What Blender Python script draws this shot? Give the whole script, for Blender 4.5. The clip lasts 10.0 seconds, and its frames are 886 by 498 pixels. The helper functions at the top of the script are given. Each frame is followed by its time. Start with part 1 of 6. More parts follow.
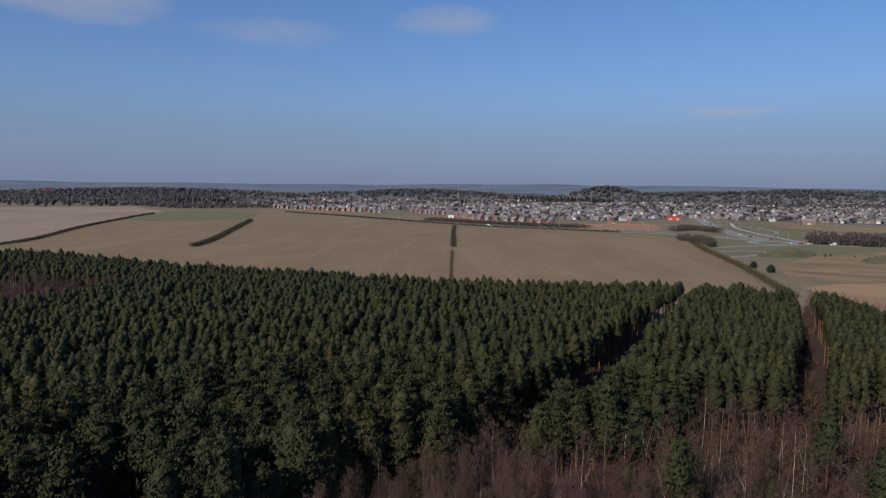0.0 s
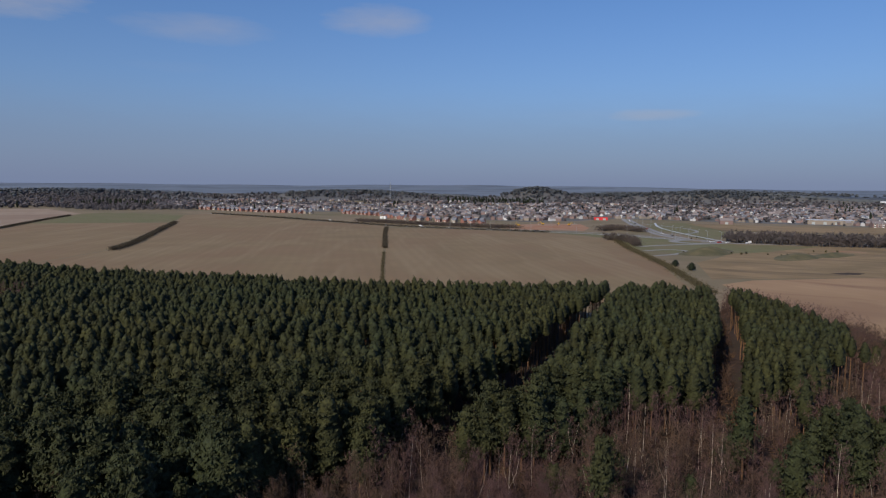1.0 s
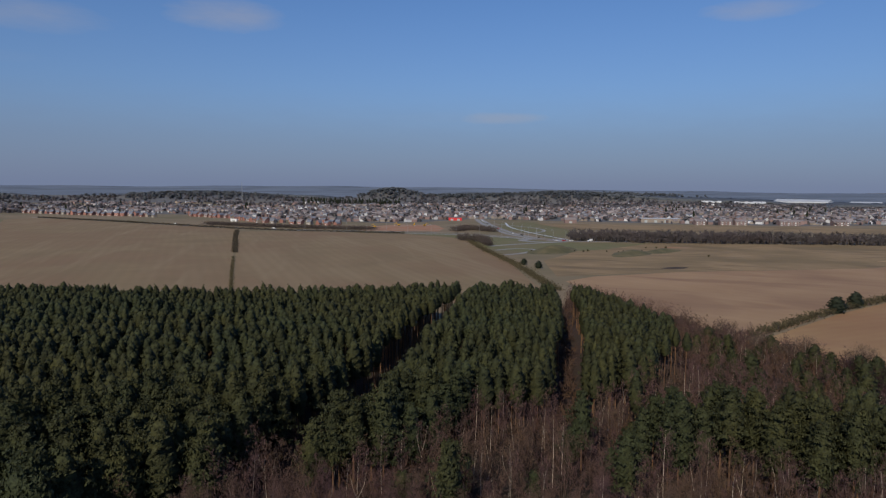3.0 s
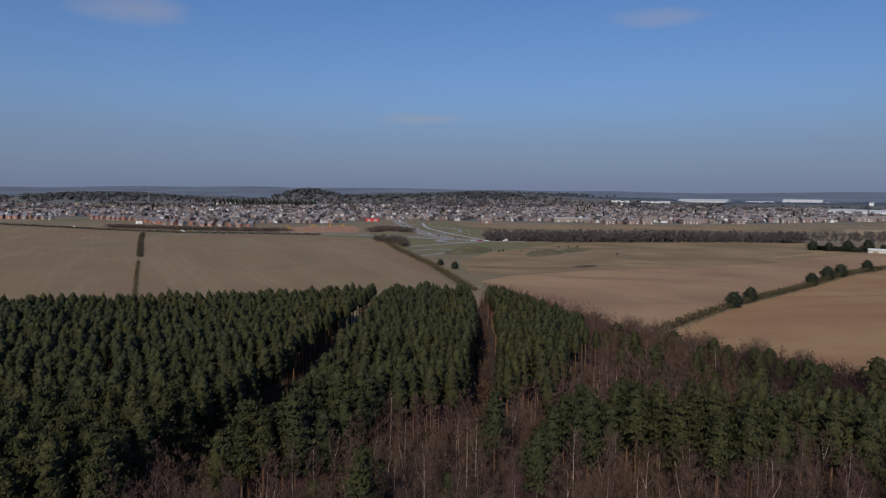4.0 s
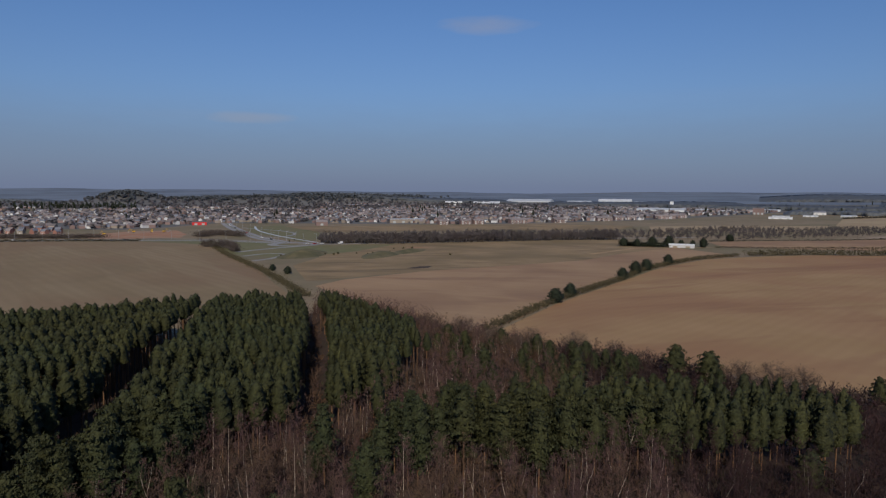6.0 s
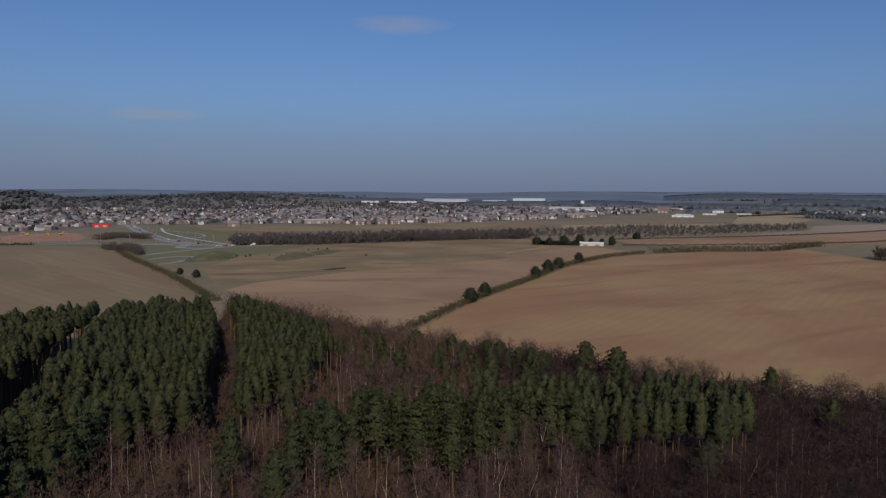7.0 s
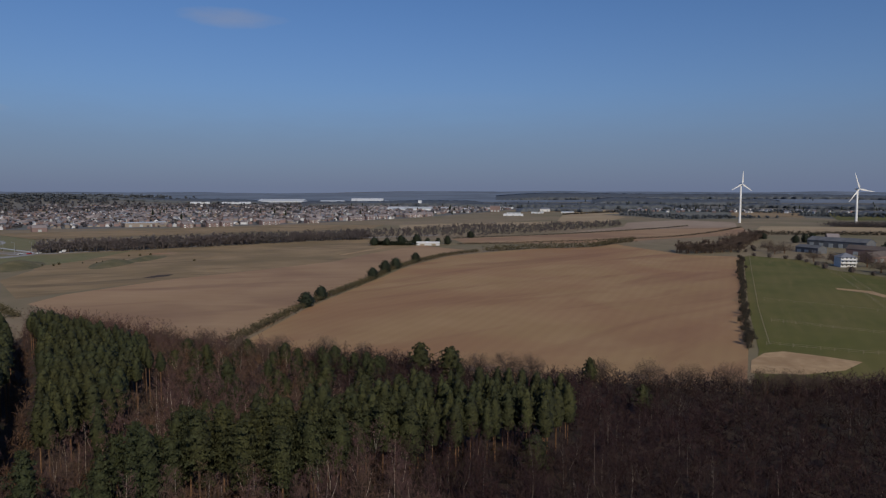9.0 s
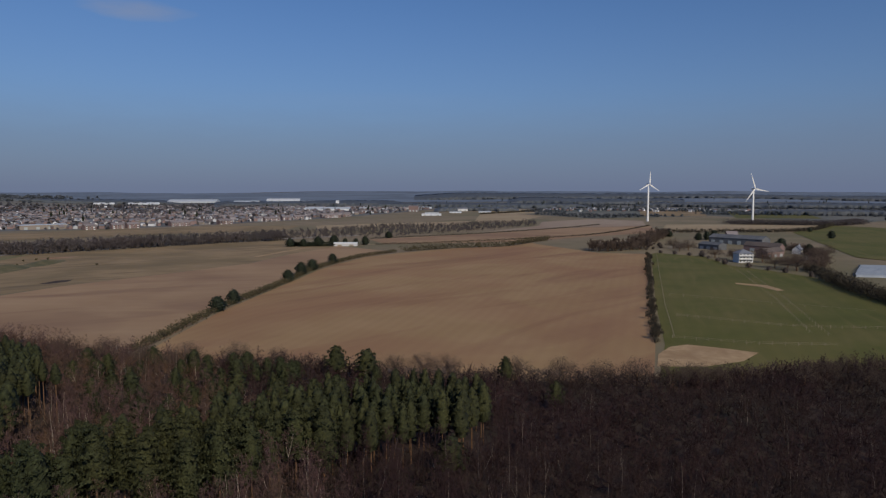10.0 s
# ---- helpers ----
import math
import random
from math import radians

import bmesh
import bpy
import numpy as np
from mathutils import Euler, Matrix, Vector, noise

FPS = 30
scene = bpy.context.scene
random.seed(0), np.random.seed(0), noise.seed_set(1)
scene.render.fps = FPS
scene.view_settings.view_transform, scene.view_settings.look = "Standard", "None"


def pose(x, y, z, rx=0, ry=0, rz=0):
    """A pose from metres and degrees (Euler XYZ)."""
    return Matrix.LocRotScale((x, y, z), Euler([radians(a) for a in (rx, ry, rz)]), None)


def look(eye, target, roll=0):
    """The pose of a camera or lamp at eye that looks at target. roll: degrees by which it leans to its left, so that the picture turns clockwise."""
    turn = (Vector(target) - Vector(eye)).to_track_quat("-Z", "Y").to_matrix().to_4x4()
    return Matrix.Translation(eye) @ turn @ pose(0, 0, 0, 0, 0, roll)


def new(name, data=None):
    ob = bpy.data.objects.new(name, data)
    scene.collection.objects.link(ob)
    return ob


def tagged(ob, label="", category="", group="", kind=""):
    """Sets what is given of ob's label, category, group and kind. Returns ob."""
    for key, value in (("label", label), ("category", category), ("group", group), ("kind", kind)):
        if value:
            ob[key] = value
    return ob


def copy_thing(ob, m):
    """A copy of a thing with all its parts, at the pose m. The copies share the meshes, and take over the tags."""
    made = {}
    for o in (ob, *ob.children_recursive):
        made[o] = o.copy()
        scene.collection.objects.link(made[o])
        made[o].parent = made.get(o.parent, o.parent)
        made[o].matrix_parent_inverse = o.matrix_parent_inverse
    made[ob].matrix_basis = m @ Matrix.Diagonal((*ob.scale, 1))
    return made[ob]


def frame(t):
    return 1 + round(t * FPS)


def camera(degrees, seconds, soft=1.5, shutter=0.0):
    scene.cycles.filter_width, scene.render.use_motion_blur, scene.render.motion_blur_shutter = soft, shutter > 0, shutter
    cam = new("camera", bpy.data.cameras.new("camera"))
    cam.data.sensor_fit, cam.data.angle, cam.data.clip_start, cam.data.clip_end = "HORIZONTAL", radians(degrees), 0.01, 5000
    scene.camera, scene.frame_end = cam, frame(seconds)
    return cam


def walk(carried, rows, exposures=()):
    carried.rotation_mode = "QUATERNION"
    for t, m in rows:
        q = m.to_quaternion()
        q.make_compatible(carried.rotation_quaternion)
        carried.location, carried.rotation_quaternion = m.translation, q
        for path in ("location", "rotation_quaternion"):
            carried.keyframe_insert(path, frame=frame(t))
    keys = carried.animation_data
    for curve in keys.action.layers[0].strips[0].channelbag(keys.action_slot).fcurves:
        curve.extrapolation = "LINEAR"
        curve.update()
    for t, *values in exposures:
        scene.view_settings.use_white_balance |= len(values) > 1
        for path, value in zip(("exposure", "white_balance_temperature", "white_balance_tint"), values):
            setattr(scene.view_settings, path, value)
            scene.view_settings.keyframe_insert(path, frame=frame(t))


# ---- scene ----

# ---------------------------------------------------------------- camera
cam = camera(65.5, 10.0, soft=1.25)
# seconds, x, y, height, heading, pitch, lean
ROWS = [
    (0.0, 0.00, 0.00, 48.00, 0.00, -5.33, -0.54), (0.5, 0.52, 0.54, 48.11, -2.89, -5.27, -0.58),
    (1.0, 1.07, 1.00, 48.25, -5.59, -5.22, -0.55), (1.5, 1.64, 1.39, 48.39, -8.18, -5.18, -0.54),
    (2.0, 2.22, 1.73, 48.56, -11.07, -5.14, -0.52), (3.5, 4.08, 2.46, 49.17, -20.78, -5.00, -0.51),
    (4.0, 4.72, 2.63, 49.40, -24.22, -4.96, -0.47), (4.5, 5.38, 2.77, 49.65, -27.40, -4.92, -0.45),
    (5.0, 6.05, 2.88, 49.90, -30.80, -4.87, -0.41), (5.5, 6.72, 2.97, 50.16, -34.19, -4.82, -0.35),
    (7.0, 8.79, 3.08, 50.94, -44.60, -4.81, -0.22), (7.5, 9.49, 3.07, 51.19, -47.75, -4.81, -0.22),
    (8.0, 10.19, 3.02, 51.41, -51.14, -4.80, -0.16), (8.5, 10.89, 2.94, 51.62, -54.53, -4.79, -0.10),
    (9.0, 11.59, 2.83, 51.80, -57.91, -4.79, -0.06), (9.5, 12.30, 2.67, 51.94, -61.28, -4.80, -0.04),
    (10.0, 13.00, 2.46, 52.03, -64.65, -4.80, -0.01),
]
walk(cam, [(t, pose(x, y, z, 90 + pitch, lean, yaw)) for t, x, y, z, yaw, pitch, lean in ROWS],
     exposures=[(0.0, 0.0), (2.0, -0.12), (4.0, -0.26), (5.5, -0.32), (7.5, -0.42), (10.0, -0.46)])

# ---------------------------------------------------------------- sky and sun
SUN_TO = Vector((-0.60, -0.80, 0.0)).normalized()
SUN_EL = radians(33)
world = bpy.data.worlds.new("sky")
scene.world = world
world.use_nodes = True
wt = world.node_tree
wt.nodes.clear()


def wmath(op, a, b=None):
    n = wt.nodes.new("ShaderNodeMath")
    n.operation = op
    for i, v in enumerate((a, b)):
        if v is None:
            continue
        if isinstance(v, (int, float)):
            n.inputs[i].default_value = v
        else:
            wt.links.new(v, n.inputs[i])
    return n.outputs[0]


sky = wt.nodes.new("ShaderNodeTexSky")
sky.sky_type = "NISHITA"
sky.sun_disc = False
sky.sun_elevation = SUN_EL
sky.sun_rotation = math.atan2(SUN_TO.x, SUN_TO.y)
sky.altitude = 60
sky.air_density, sky.dust_density, sky.ozone_density = 1.0, 0.3, 6.0
coord = wt.nodes.new("ShaderNodeTexCoord")
sep = wt.nodes.new("ShaderNodeSeparateXYZ")
wt.links.new(coord.outputs["Generated"], sep.inputs[0])
az = wmath("ARCTAN2", sep.outputs[0], sep.outputs[1])
el = wmath("ARCSINE", sep.outputs[2])
flat = wt.nodes.new("ShaderNodeCombineXYZ")
wt.links.new(wmath("MULTIPLY", az, 16.0), flat.inputs[0])
wt.links.new(wmath("MULTIPLY", el, 62.0), flat.inputs[1])
wob = wt.nodes.new("ShaderNodeTexNoise")
wob.inputs["Scale"].default_value = 1.0
wob.inputs["Detail"].default_value = 7
wob.inputs["Roughness"].default_value = 0.62
wt.links.new(flat.outputs[0], wob.inputs["Vector"])
wob_s = wmath("SUBTRACT", wob.outputs[0], 0.5)
# thin fair-weather clouds: bearing, elevation, half width, half height (degrees), strength
CLOUDS = [(0.3, 13.0, 4.8, 1.3, 0.55), (-13.5, 11.7, 6.2, 1.2, 0.36), (-27.5, 12.9, 7.0, 1.9, 0.7),
          (22.3, 5.7, 3.6, 0.55, 0.5), (41.0, 13.2, 4.4, 0.8, 0.48), (-15.5, 8.8, 4, 0.5, 0.05), (19.0, 5.8, 7, 0.5, 0.05),
          (58, 7.4, 12, 0.7, 0.035)]
total = None
for c_az, c_el, c_w, c_h, c_s in CLOUDS:
    da = wmath("DIVIDE", wmath("SUBTRACT", az, radians(c_az)), radians(c_w))
    de = wmath("DIVIDE", wmath("SUBTRACT", el, radians(c_el)), radians(c_h))
    r2 = wmath("ADD", wmath("MULTIPLY", da, da), wmath("MULTIPLY", de, de))
    m = wmath("MAXIMUM", wmath("ADD", wmath("SUBTRACT", 1.0, r2), wmath("MULTIPLY", wob_s, 1.35)), 0.0)
    m = wmath("MULTIPLY", wmath("MINIMUM", wmath("MULTIPLY", m, 0.62), 1.0), c_s)
    total = m if total is None else wmath("ADD", total, m)
total = wmath("MINIMUM", total, 0.7)
cmix = wt.nodes.new("ShaderNodeMix")
cmix.data_type = "RGBA"
wt.links.new(total, cmix.inputs["Factor"])
cmix.inputs["B"].default_value = (4.9, 4.75, 5.1, 1)
# mauve-grey haze low in the sky, with a soft uneven upper edge
rag = wmath("ADD", wmath("ABSOLUTE", el), wmath("MULTIPLY", wob_s, 0.028))
hz = wmath("POWER", wmath("MAXIMUM", wmath("SUBTRACT", 1.0, wmath("DIVIDE", wmath("ABSOLUTE", el), 0.33)), 0.0), 1.6)
veil = wt.nodes.new("ShaderNodeMapRange")
veil.interpolation_type = "SMOOTHSTEP"
veil.inputs[1].default_value, veil.inputs[2].default_value = 0.15, 0.055
veil.inputs[3].default_value, veil.inputs[4].default_value = 0.0, 1.0
wt.links.new(rag, veil.inputs[0])
hz = wmath("MINIMUM", wmath("ADD", wmath("MULTIPLY", hz, 0.8), wmath("MULTIPLY", veil.outputs[0], 0.22)), 1.0)
hmix = wt.nodes.new("ShaderNodeMix")
hmix.data_type = "RGBA"
wt.links.new(wmath("MULTIPLY", hz, 0.92), hmix.inputs["Factor"])
tint = wt.nodes.new("ShaderNodeMix")
tint.data_type, tint.blend_type = "RGBA", "MULTIPLY"
tint.inputs["Factor"].default_value = 1.0
tint.inputs["B"].default_value = (0.86, 1.0, 1.2, 1)
wt.links.new(sky.outputs[0], tint.inputs["A"])
wt.links.new(tint.outputs["Result"], hmix.inputs["A"])
hmix.inputs["B"].default_value = (2.1, 2.62, 4.25, 1)
wt.links.new(hmix.outputs["Result"], cmix.inputs["A"])
bg = wt.nodes.new("ShaderNodeBackground")
bg.inputs["Strength"].default_value = 0.085
wout = wt.nodes.new("ShaderNodeOutputWorld")
wt.links.new(cmix.outputs["Result"], bg.inputs["Color"])
wt.links.new(bg.outputs[0], wout.inputs[0])

sun_data = bpy.data.lights.new("sun", "SUN")
sun_data.energy, sun_data.angle, sun_data.color = 3.75, radians(0.6), (1.0, 0.89, 0.72)
sun = new("sun", sun_data)
to_sun = Vector((SUN_TO.x * math.cos(SUN_EL), SUN_TO.y * math.cos(SUN_EL), math.sin(SUN_EL)))
sun.matrix_world = look(to_sun * 500, (0, 0, 0))


# ---------------------------------------------------------------- materials
def mat(name, c1, c2, scale=1.0, rough=0.85, c3=None, scale2=0.02, bump=0.0, island=0.0, objrand=0.0,
        metal=0.0, rows=None, spec=0.3, pick=None, streak=None, tuft=None):
    """A surface with grain (c1, c2), a second large variation towards c3, and per-piece brightness."""
    m = bpy.data.materials.new(name)
    m.use_nodes = True
    nt = m.node_tree
    b = nt.nodes["Principled BSDF"]
    b.inputs["Roughness"].default_value = rough
    b.inputs["Metallic"].default_value = metal
    b.inputs["Specular IOR Level"].default_value = spec
    geo = nt.nodes.new("ShaderNodeNewGeometry")
    n1 = nt.nodes.new("ShaderNodeTexNoise")
    n1.inputs["Scale"].default_value, n1.inputs["Detail"].default_value = scale, 5
    nt.links.new(geo.outputs["Position"], n1.inputs["Vector"])
    r1 = nt.nodes.new("ShaderNodeValToRGB")
    r1.color_ramp.elements[0].position, r1.color_ramp.elements[1].position = 0.32, 0.68
    r1.color_ramp.elements[0].color, r1.color_ramp.elements[1].color = (*c1, 1), (*c2, 1)
    nt.links.new(n1.outputs[0], r1.inputs[0])
    col = r1.outputs[0]

    def blend(col, fac, other):
        mx = nt.nodes.new("ShaderNodeMix")
        mx.data_type = "RGBA"
        nt.links.new(fac, mx.inputs["Factor"])
        nt.links.new(col, mx.inputs["A"])
        mx.inputs["B"].default_value = (*other, 1)
        return mx.outputs["Result"]

    if c3:
        n2 = nt.nodes.new("ShaderNodeTexNoise")
        n2.inputs["Scale"].default_value, n2.inputs["Detail"].default_value = scale2, 4
        n2.inputs["Distortion"].default_value = 0.6
        nt.links.new(geo.outputs["Position"], n2.inputs["Vector"])
        mr = nt.nodes.new("ShaderNodeMapRange")
        mr.inputs[1].default_value, mr.inputs[2].default_value = 0.42, 0.66
        mr.inputs[4].default_value = 0.9
        nt.links.new(n2.outputs[0], mr.inputs[0])
        col = blend(col, mr.outputs[0], c3)
    if streak:
        turn, s_along, s_across, lo, hi, tone = streak
        mp = nt.nodes.new("ShaderNodeMapping")
        mp.vector_type = "TEXTURE"
        mp.inputs["Rotation"].default_value[2] = radians(turn)
        mp.inputs["Scale"].default_value = (s_along, s_across, 1)
        nt.links.new(geo.outputs["Position"], mp.inputs["Vector"])
        n3 = nt.nodes.new("ShaderNodeTexNoise")
        n3.inputs["Scale"].default_value, n3.inputs["Detail"].default_value = 1.0, 6
        n3.inputs["Distortion"].default_value = 0.8
        nt.links.new(mp.outputs[0], n3.inputs["Vector"])
        mr = nt.nodes.new("ShaderNodeMapRange")
        mr.inputs[1].default_value, mr.inputs[2].default_value = lo, hi
        nt.links.new(n3.outputs[0], mr.inputs[0])
        col = blend(col, mr.outputs[0], tone)
    if rows:
        turn, pitch_m, amount, dark = rows
        mp = nt.nodes.new("ShaderNodeMapping")
        mp.inputs["Rotation"].default_value[2] = radians(turn)
        nt.links.new(geo.outputs["Position"], mp.inputs["Vector"])
        wv = nt.nodes.new("ShaderNodeTexWave")
        wv.inputs["Scale"].default_value = 0.314 / pitch_m
        wv.inputs["Distortion"].default_value, wv.inputs["Detail"].default_value = 1.2, 3
        wv.inputs["Detail Scale"].default_value = 0.4
        nt.links.new(mp.outputs[0], wv.inputs["Vector"])
        ml = nt.nodes.new("ShaderNodeMath")
        ml.operation = "MULTIPLY"
        ml.inputs[1].default_value = amount
        nt.links.new(wv.outputs["Fac"], ml.inputs[0])
        col = blend(col, ml.outputs[0], dark)
    if pick:
        info = nt.nodes.new("ShaderNodeObjectInfo").outputs["Random"]
        sm = nt.nodes.new("ShaderNodeMath")
        sm.operation = "ADD"
        nt.links.new(info, sm.inputs[0])
        nt.links.new(geo.outputs["Random Per Island"], sm.inputs[1])
        fr = nt.nodes.new("ShaderNodeMath")
        fr.operation = "FRACT"
        nt.links.new(sm.outputs[0], fr.inputs[0])
        gt = nt.nodes.new("ShaderNodeMath")
        gt.operation = "GREATER_THAN"
        gt.inputs[1].default_value = pick[1]
        nt.links.new(fr.outputs[0], gt.inputs[0])
        col = blend(col, gt.outputs[0], pick[0])
    if island or objrand:
        if island:
            rnd = geo.outputs["Random Per Island"]
        else:
            rnd = nt.nodes.new("ShaderNodeObjectInfo").outputs["Random"]
        mr = nt.nodes.new("ShaderNodeMapRange")
        k = island or objrand
        mr.inputs[3].default_value, mr.inputs[4].default_value = 1 - k, 1 + k
        nt.links.new(rnd, mr.inputs[0])
        hsv = nt.nodes.new("ShaderNodeHueSaturation")
        nt.links.new(mr.outputs[0], hsv.inputs["Value"])
        nt.links.new(col, hsv.inputs["Color"])
        col = hsv.outputs[0]
    if tuft:
        n4 = nt.nodes.new("ShaderNodeTexNoise")
        n4.inputs["Scale"].default_value, n4.inputs["Detail"].default_value = tuft, 3
        nt.links.new(geo.outputs["Position"], n4.inputs["Vector"])
        mr = nt.nodes.new("ShaderNodeMapRange")
        mr.inputs[1].default_value, mr.inputs[2].default_value = 0.3, 0.7
        mr.inputs[3].default_value, mr.inputs[4].default_value = 0.55, 1.4
        nt.links.new(n4.outputs[0], mr.inputs[0])
        hsv = nt.nodes.new("ShaderNodeHueSaturation")
        nt.links.new(mr.outputs[0], hsv.inputs["Value"])
        nt.links.new(col, hsv.inputs["Color"])
        col = hsv.outputs[0]
        bp = nt.nodes.new("ShaderNodeBump")
        bp.inputs["Strength"].default_value, bp.inputs["Distance"].default_value = 0.8, 0.35
        nt.links.new(n4.outputs[0], bp.inputs["Height"])
        nt.links.new(bp.outputs[0], b.inputs["Normal"])
    nt.links.new(col, b.inputs["Base Color"])
    if bump:
        bp = nt.nodes.new("ShaderNodeBump")
        bp.inputs["Strength"].default_value, bp.inputs["Distance"].default_value = bump, 0.15
        nt.links.new(n1.outputs[0], bp.inputs["Height"])
        nt.links.new(bp.outputs[0], b.inputs["Normal"])
    return m


M = {}
M["land"] = mat("rough_land", (0.20, 0.155, 0.095), (0.27, 0.205, 0.13), 0.05, c3=(0.16, 0.14, 0.075), scale2=0.006)
M["litter"] = mat("leaf_litter", (0.036, 0.023, 0.019), (0.072, 0.044, 0.033), 0.5, c3=(0.044, 0.034, 0.023), scale2=0.03, bump=0.4)
M["bracken"] = mat("dead_bracken", (0.068, 0.038, 0.024), (0.112, 0.064, 0.036), 0.15, c3=(0.05, 0.029, 0.026), scale2=0.03, island=0.4)
M["soil_west"] = mat("drilled_soil", (0.215, 0.156, 0.086), (0.262, 0.19, 0.105), 0.03, c3=(0.232, 0.15, 0.086), scale2=0.008, streak=(88, 160, 22, 0.5, 0.75, (0.285, 0.212, 0.125)), rows=(-3, 7, 0.22, (0.185, 0.138, 0.074)))
M["soil_far"] = mat("pale_tilled_soil", (0.30, 0.225, 0.165), (0.37, 0.285, 0.21), 0.05, c3=(0.26, 0.18, 0.13), scale2=0.006)
M["soil_mid"] = mat("tilled_soil", (0.325, 0.205, 0.114), (0.38, 0.252, 0.144), 0.03, c3=(0.25, 0.15, 0.088), scale2=0.011, streak=(-40, 110, 26, 0.5, 0.8, (0.23, 0.135, 0.082)), rows=(-24, 9, 0.1, (0.25, 0.155, 0.098)))
M["soil_east"] = mat("red_ploughed_soil", (0.325, 0.205, 0.096), (0.375, 0.242, 0.122), 0.03, c3=(0.30, 0.165, 0.084), scale2=0.012, streak=(-14, 130, 26, 0.5, 0.78, (0.225, 0.108, 0.06)), rows=(-99, 5, 0.14, (0.25, 0.135, 0.075)), bump=0.2)
M["rough_grass"] = mat("winter_rough_grass", (0.26, 0.18, 0.095), (0.318, 0.226, 0.124), 0.06, c3=(0.19, 0.138, 0.07), scale2=0.014, streak=(-35, 70, 14, 0.52, 0.74, (0.155, 0.112, 0.062)))
M["grass"] = mat("pasture_grass", (0.080, 0.084, 0.0125), (0.108, 0.107, 0.020), 0.06, c3=(0.145, 0.122, 0.034), scale2=0.014, streak=(9, 60, 9, 0.52, 0.72, (0.145, 0.122, 0.036)), rows=(-99, 7, 0.15, (0.07, 0.076, 0.014)))
M["verge"] = mat("verge_grass", (0.135, 0.135, 0.058), (0.18, 0.172, 0.08), 0.12, c3=(0.19, 0.158, 0.085), scale2=0.03)
M["mound"] = mat("tussock_grass", (0.115, 0.10, 0.05), (0.17, 0.142, 0.074), 0.25, c3=(0.085, 0.082, 0.04), scale2=0.08, bump=0.6)
M["stubble"] = mat("pale_stubble", (0.34, 0.26, 0.155), (0.42, 0.325, 0.20), 0.04, c3=(0.31, 0.225, 0.135), scale2=0.008, rows=(20, 12, 0.2, (0.28, 0.21, 0.13)))
M["far_ground"] = mat("far_ground_grey", (0.115, 0.117, 0.125), (0.15, 0.148, 0.145), 0.006, c3=(0.18, 0.165, 0.135), scale2=0.0022)
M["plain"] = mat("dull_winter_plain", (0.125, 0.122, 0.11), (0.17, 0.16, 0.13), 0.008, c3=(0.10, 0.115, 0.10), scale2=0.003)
M["sand"] = mat("trodden_sand", (0.37, 0.245, 0.13), (0.46, 0.32, 0.18), 0.4, c3=(0.30, 0.19, 0.10), scale2=0.08, bump=0.5)
M["earth"] = mat("stripped_earth", (0.33, 0.155, 0.085), (0.40, 0.22, 0.13), 0.06, c3=(0.33, 0.24, 0.17), scale2=0.03)
M["asphalt"] = mat("asphalt", (0.23, 0.23, 0.24), (0.29, 0.29, 0.295), 0.4, c3=(0.33, 0.32, 0.31), scale2=0.05)
M["paint"] = mat("road_paint", (0.6, 0.6, 0.58), (0.75, 0.75, 0.72), 0.6)
M["needle"] = mat("pine_needles", (0.0235, 0.0268, 0.0098), (0.0495, 0.0505, 0.0162), 0.25, rough=0.8, c3=(0.029, 0.0372, 0.015), scale2=0.03, island=0.2, tuft=2.2)
M["needle_far"] = mat("conifer_foliage", (0.013, 0.018, 0.010), (0.024, 0.031, 0.015), 0.25, rough=0.75, c3=(0.018, 0.026, 0.014), scale2=0.04, island=0.3)
M["pine_bark"] = mat("pine_bark", (0.11, 0.065, 0.04), (0.22, 0.12, 0.06), 3, bump=0.5)
M["birch_bark"] = mat("birch_bark", (0.07, 0.044, 0.038), (0.11, 0.072, 0.06), 1.3, pick=((0.54, 0.46, 0.38), 0.84))
M["twig"] = mat("bare_twigs", (0.078, 0.042, 0.044), (0.108, 0.061, 0.058), 0.12, c3=(0.105, 0.07, 0.043), scale2=0.07, island=0.35)
# about a third as bright as bare_twigs, for the east part of the wood
M["twig_dark"] = mat("dark_birch_twigs", (0.0255, 0.0113, 0.0128), (0.0392, 0.0178, 0.0183), 0.12, c3=(0.031, 0.0185, 0.0146), scale2=0.03, island=0.4)
# far woods: the blue-grey of distance haze is mixed into this colour
M["woodland"] = mat("haze_tinted_woodland", (0.078, 0.092, 0.112), (0.108, 0.122, 0.142), 0.02, c3=(0.10, 0.108, 0.12), scale2=0.004, island=0.12)
M["twig_oak"] = mat("oak_twigs", (0.075, 0.052, 0.042), (0.105, 0.076, 0.058), 0.3, island=0.3)
# mauve twigs, with haze added as a lighter, bluer base colour
M["twig_far"] = mat("haze_lightened_crowns", (0.105, 0.094, 0.106), (0.138, 0.125, 0.138), 0.03, c3=(0.105, 0.107, 0.124), scale2=0.006, island=0.2)
M["hedge"] = mat("hawthorn_hedge", (0.062, 0.052, 0.028), (0.098, 0.082, 0.043), 0.3, island=0.4)
M["twig_grey"] = mat("grey_thicket_twigs", (0.074, 0.058, 0.052), (0.104, 0.083, 0.073), 0.1, island=0.3)
M["bark_dark"] = mat("dark_birch_bark", (0.038, 0.025, 0.022), (0.062, 0.041, 0.035), 1.3, pick=((0.27, 0.225, 0.19), 0.87))
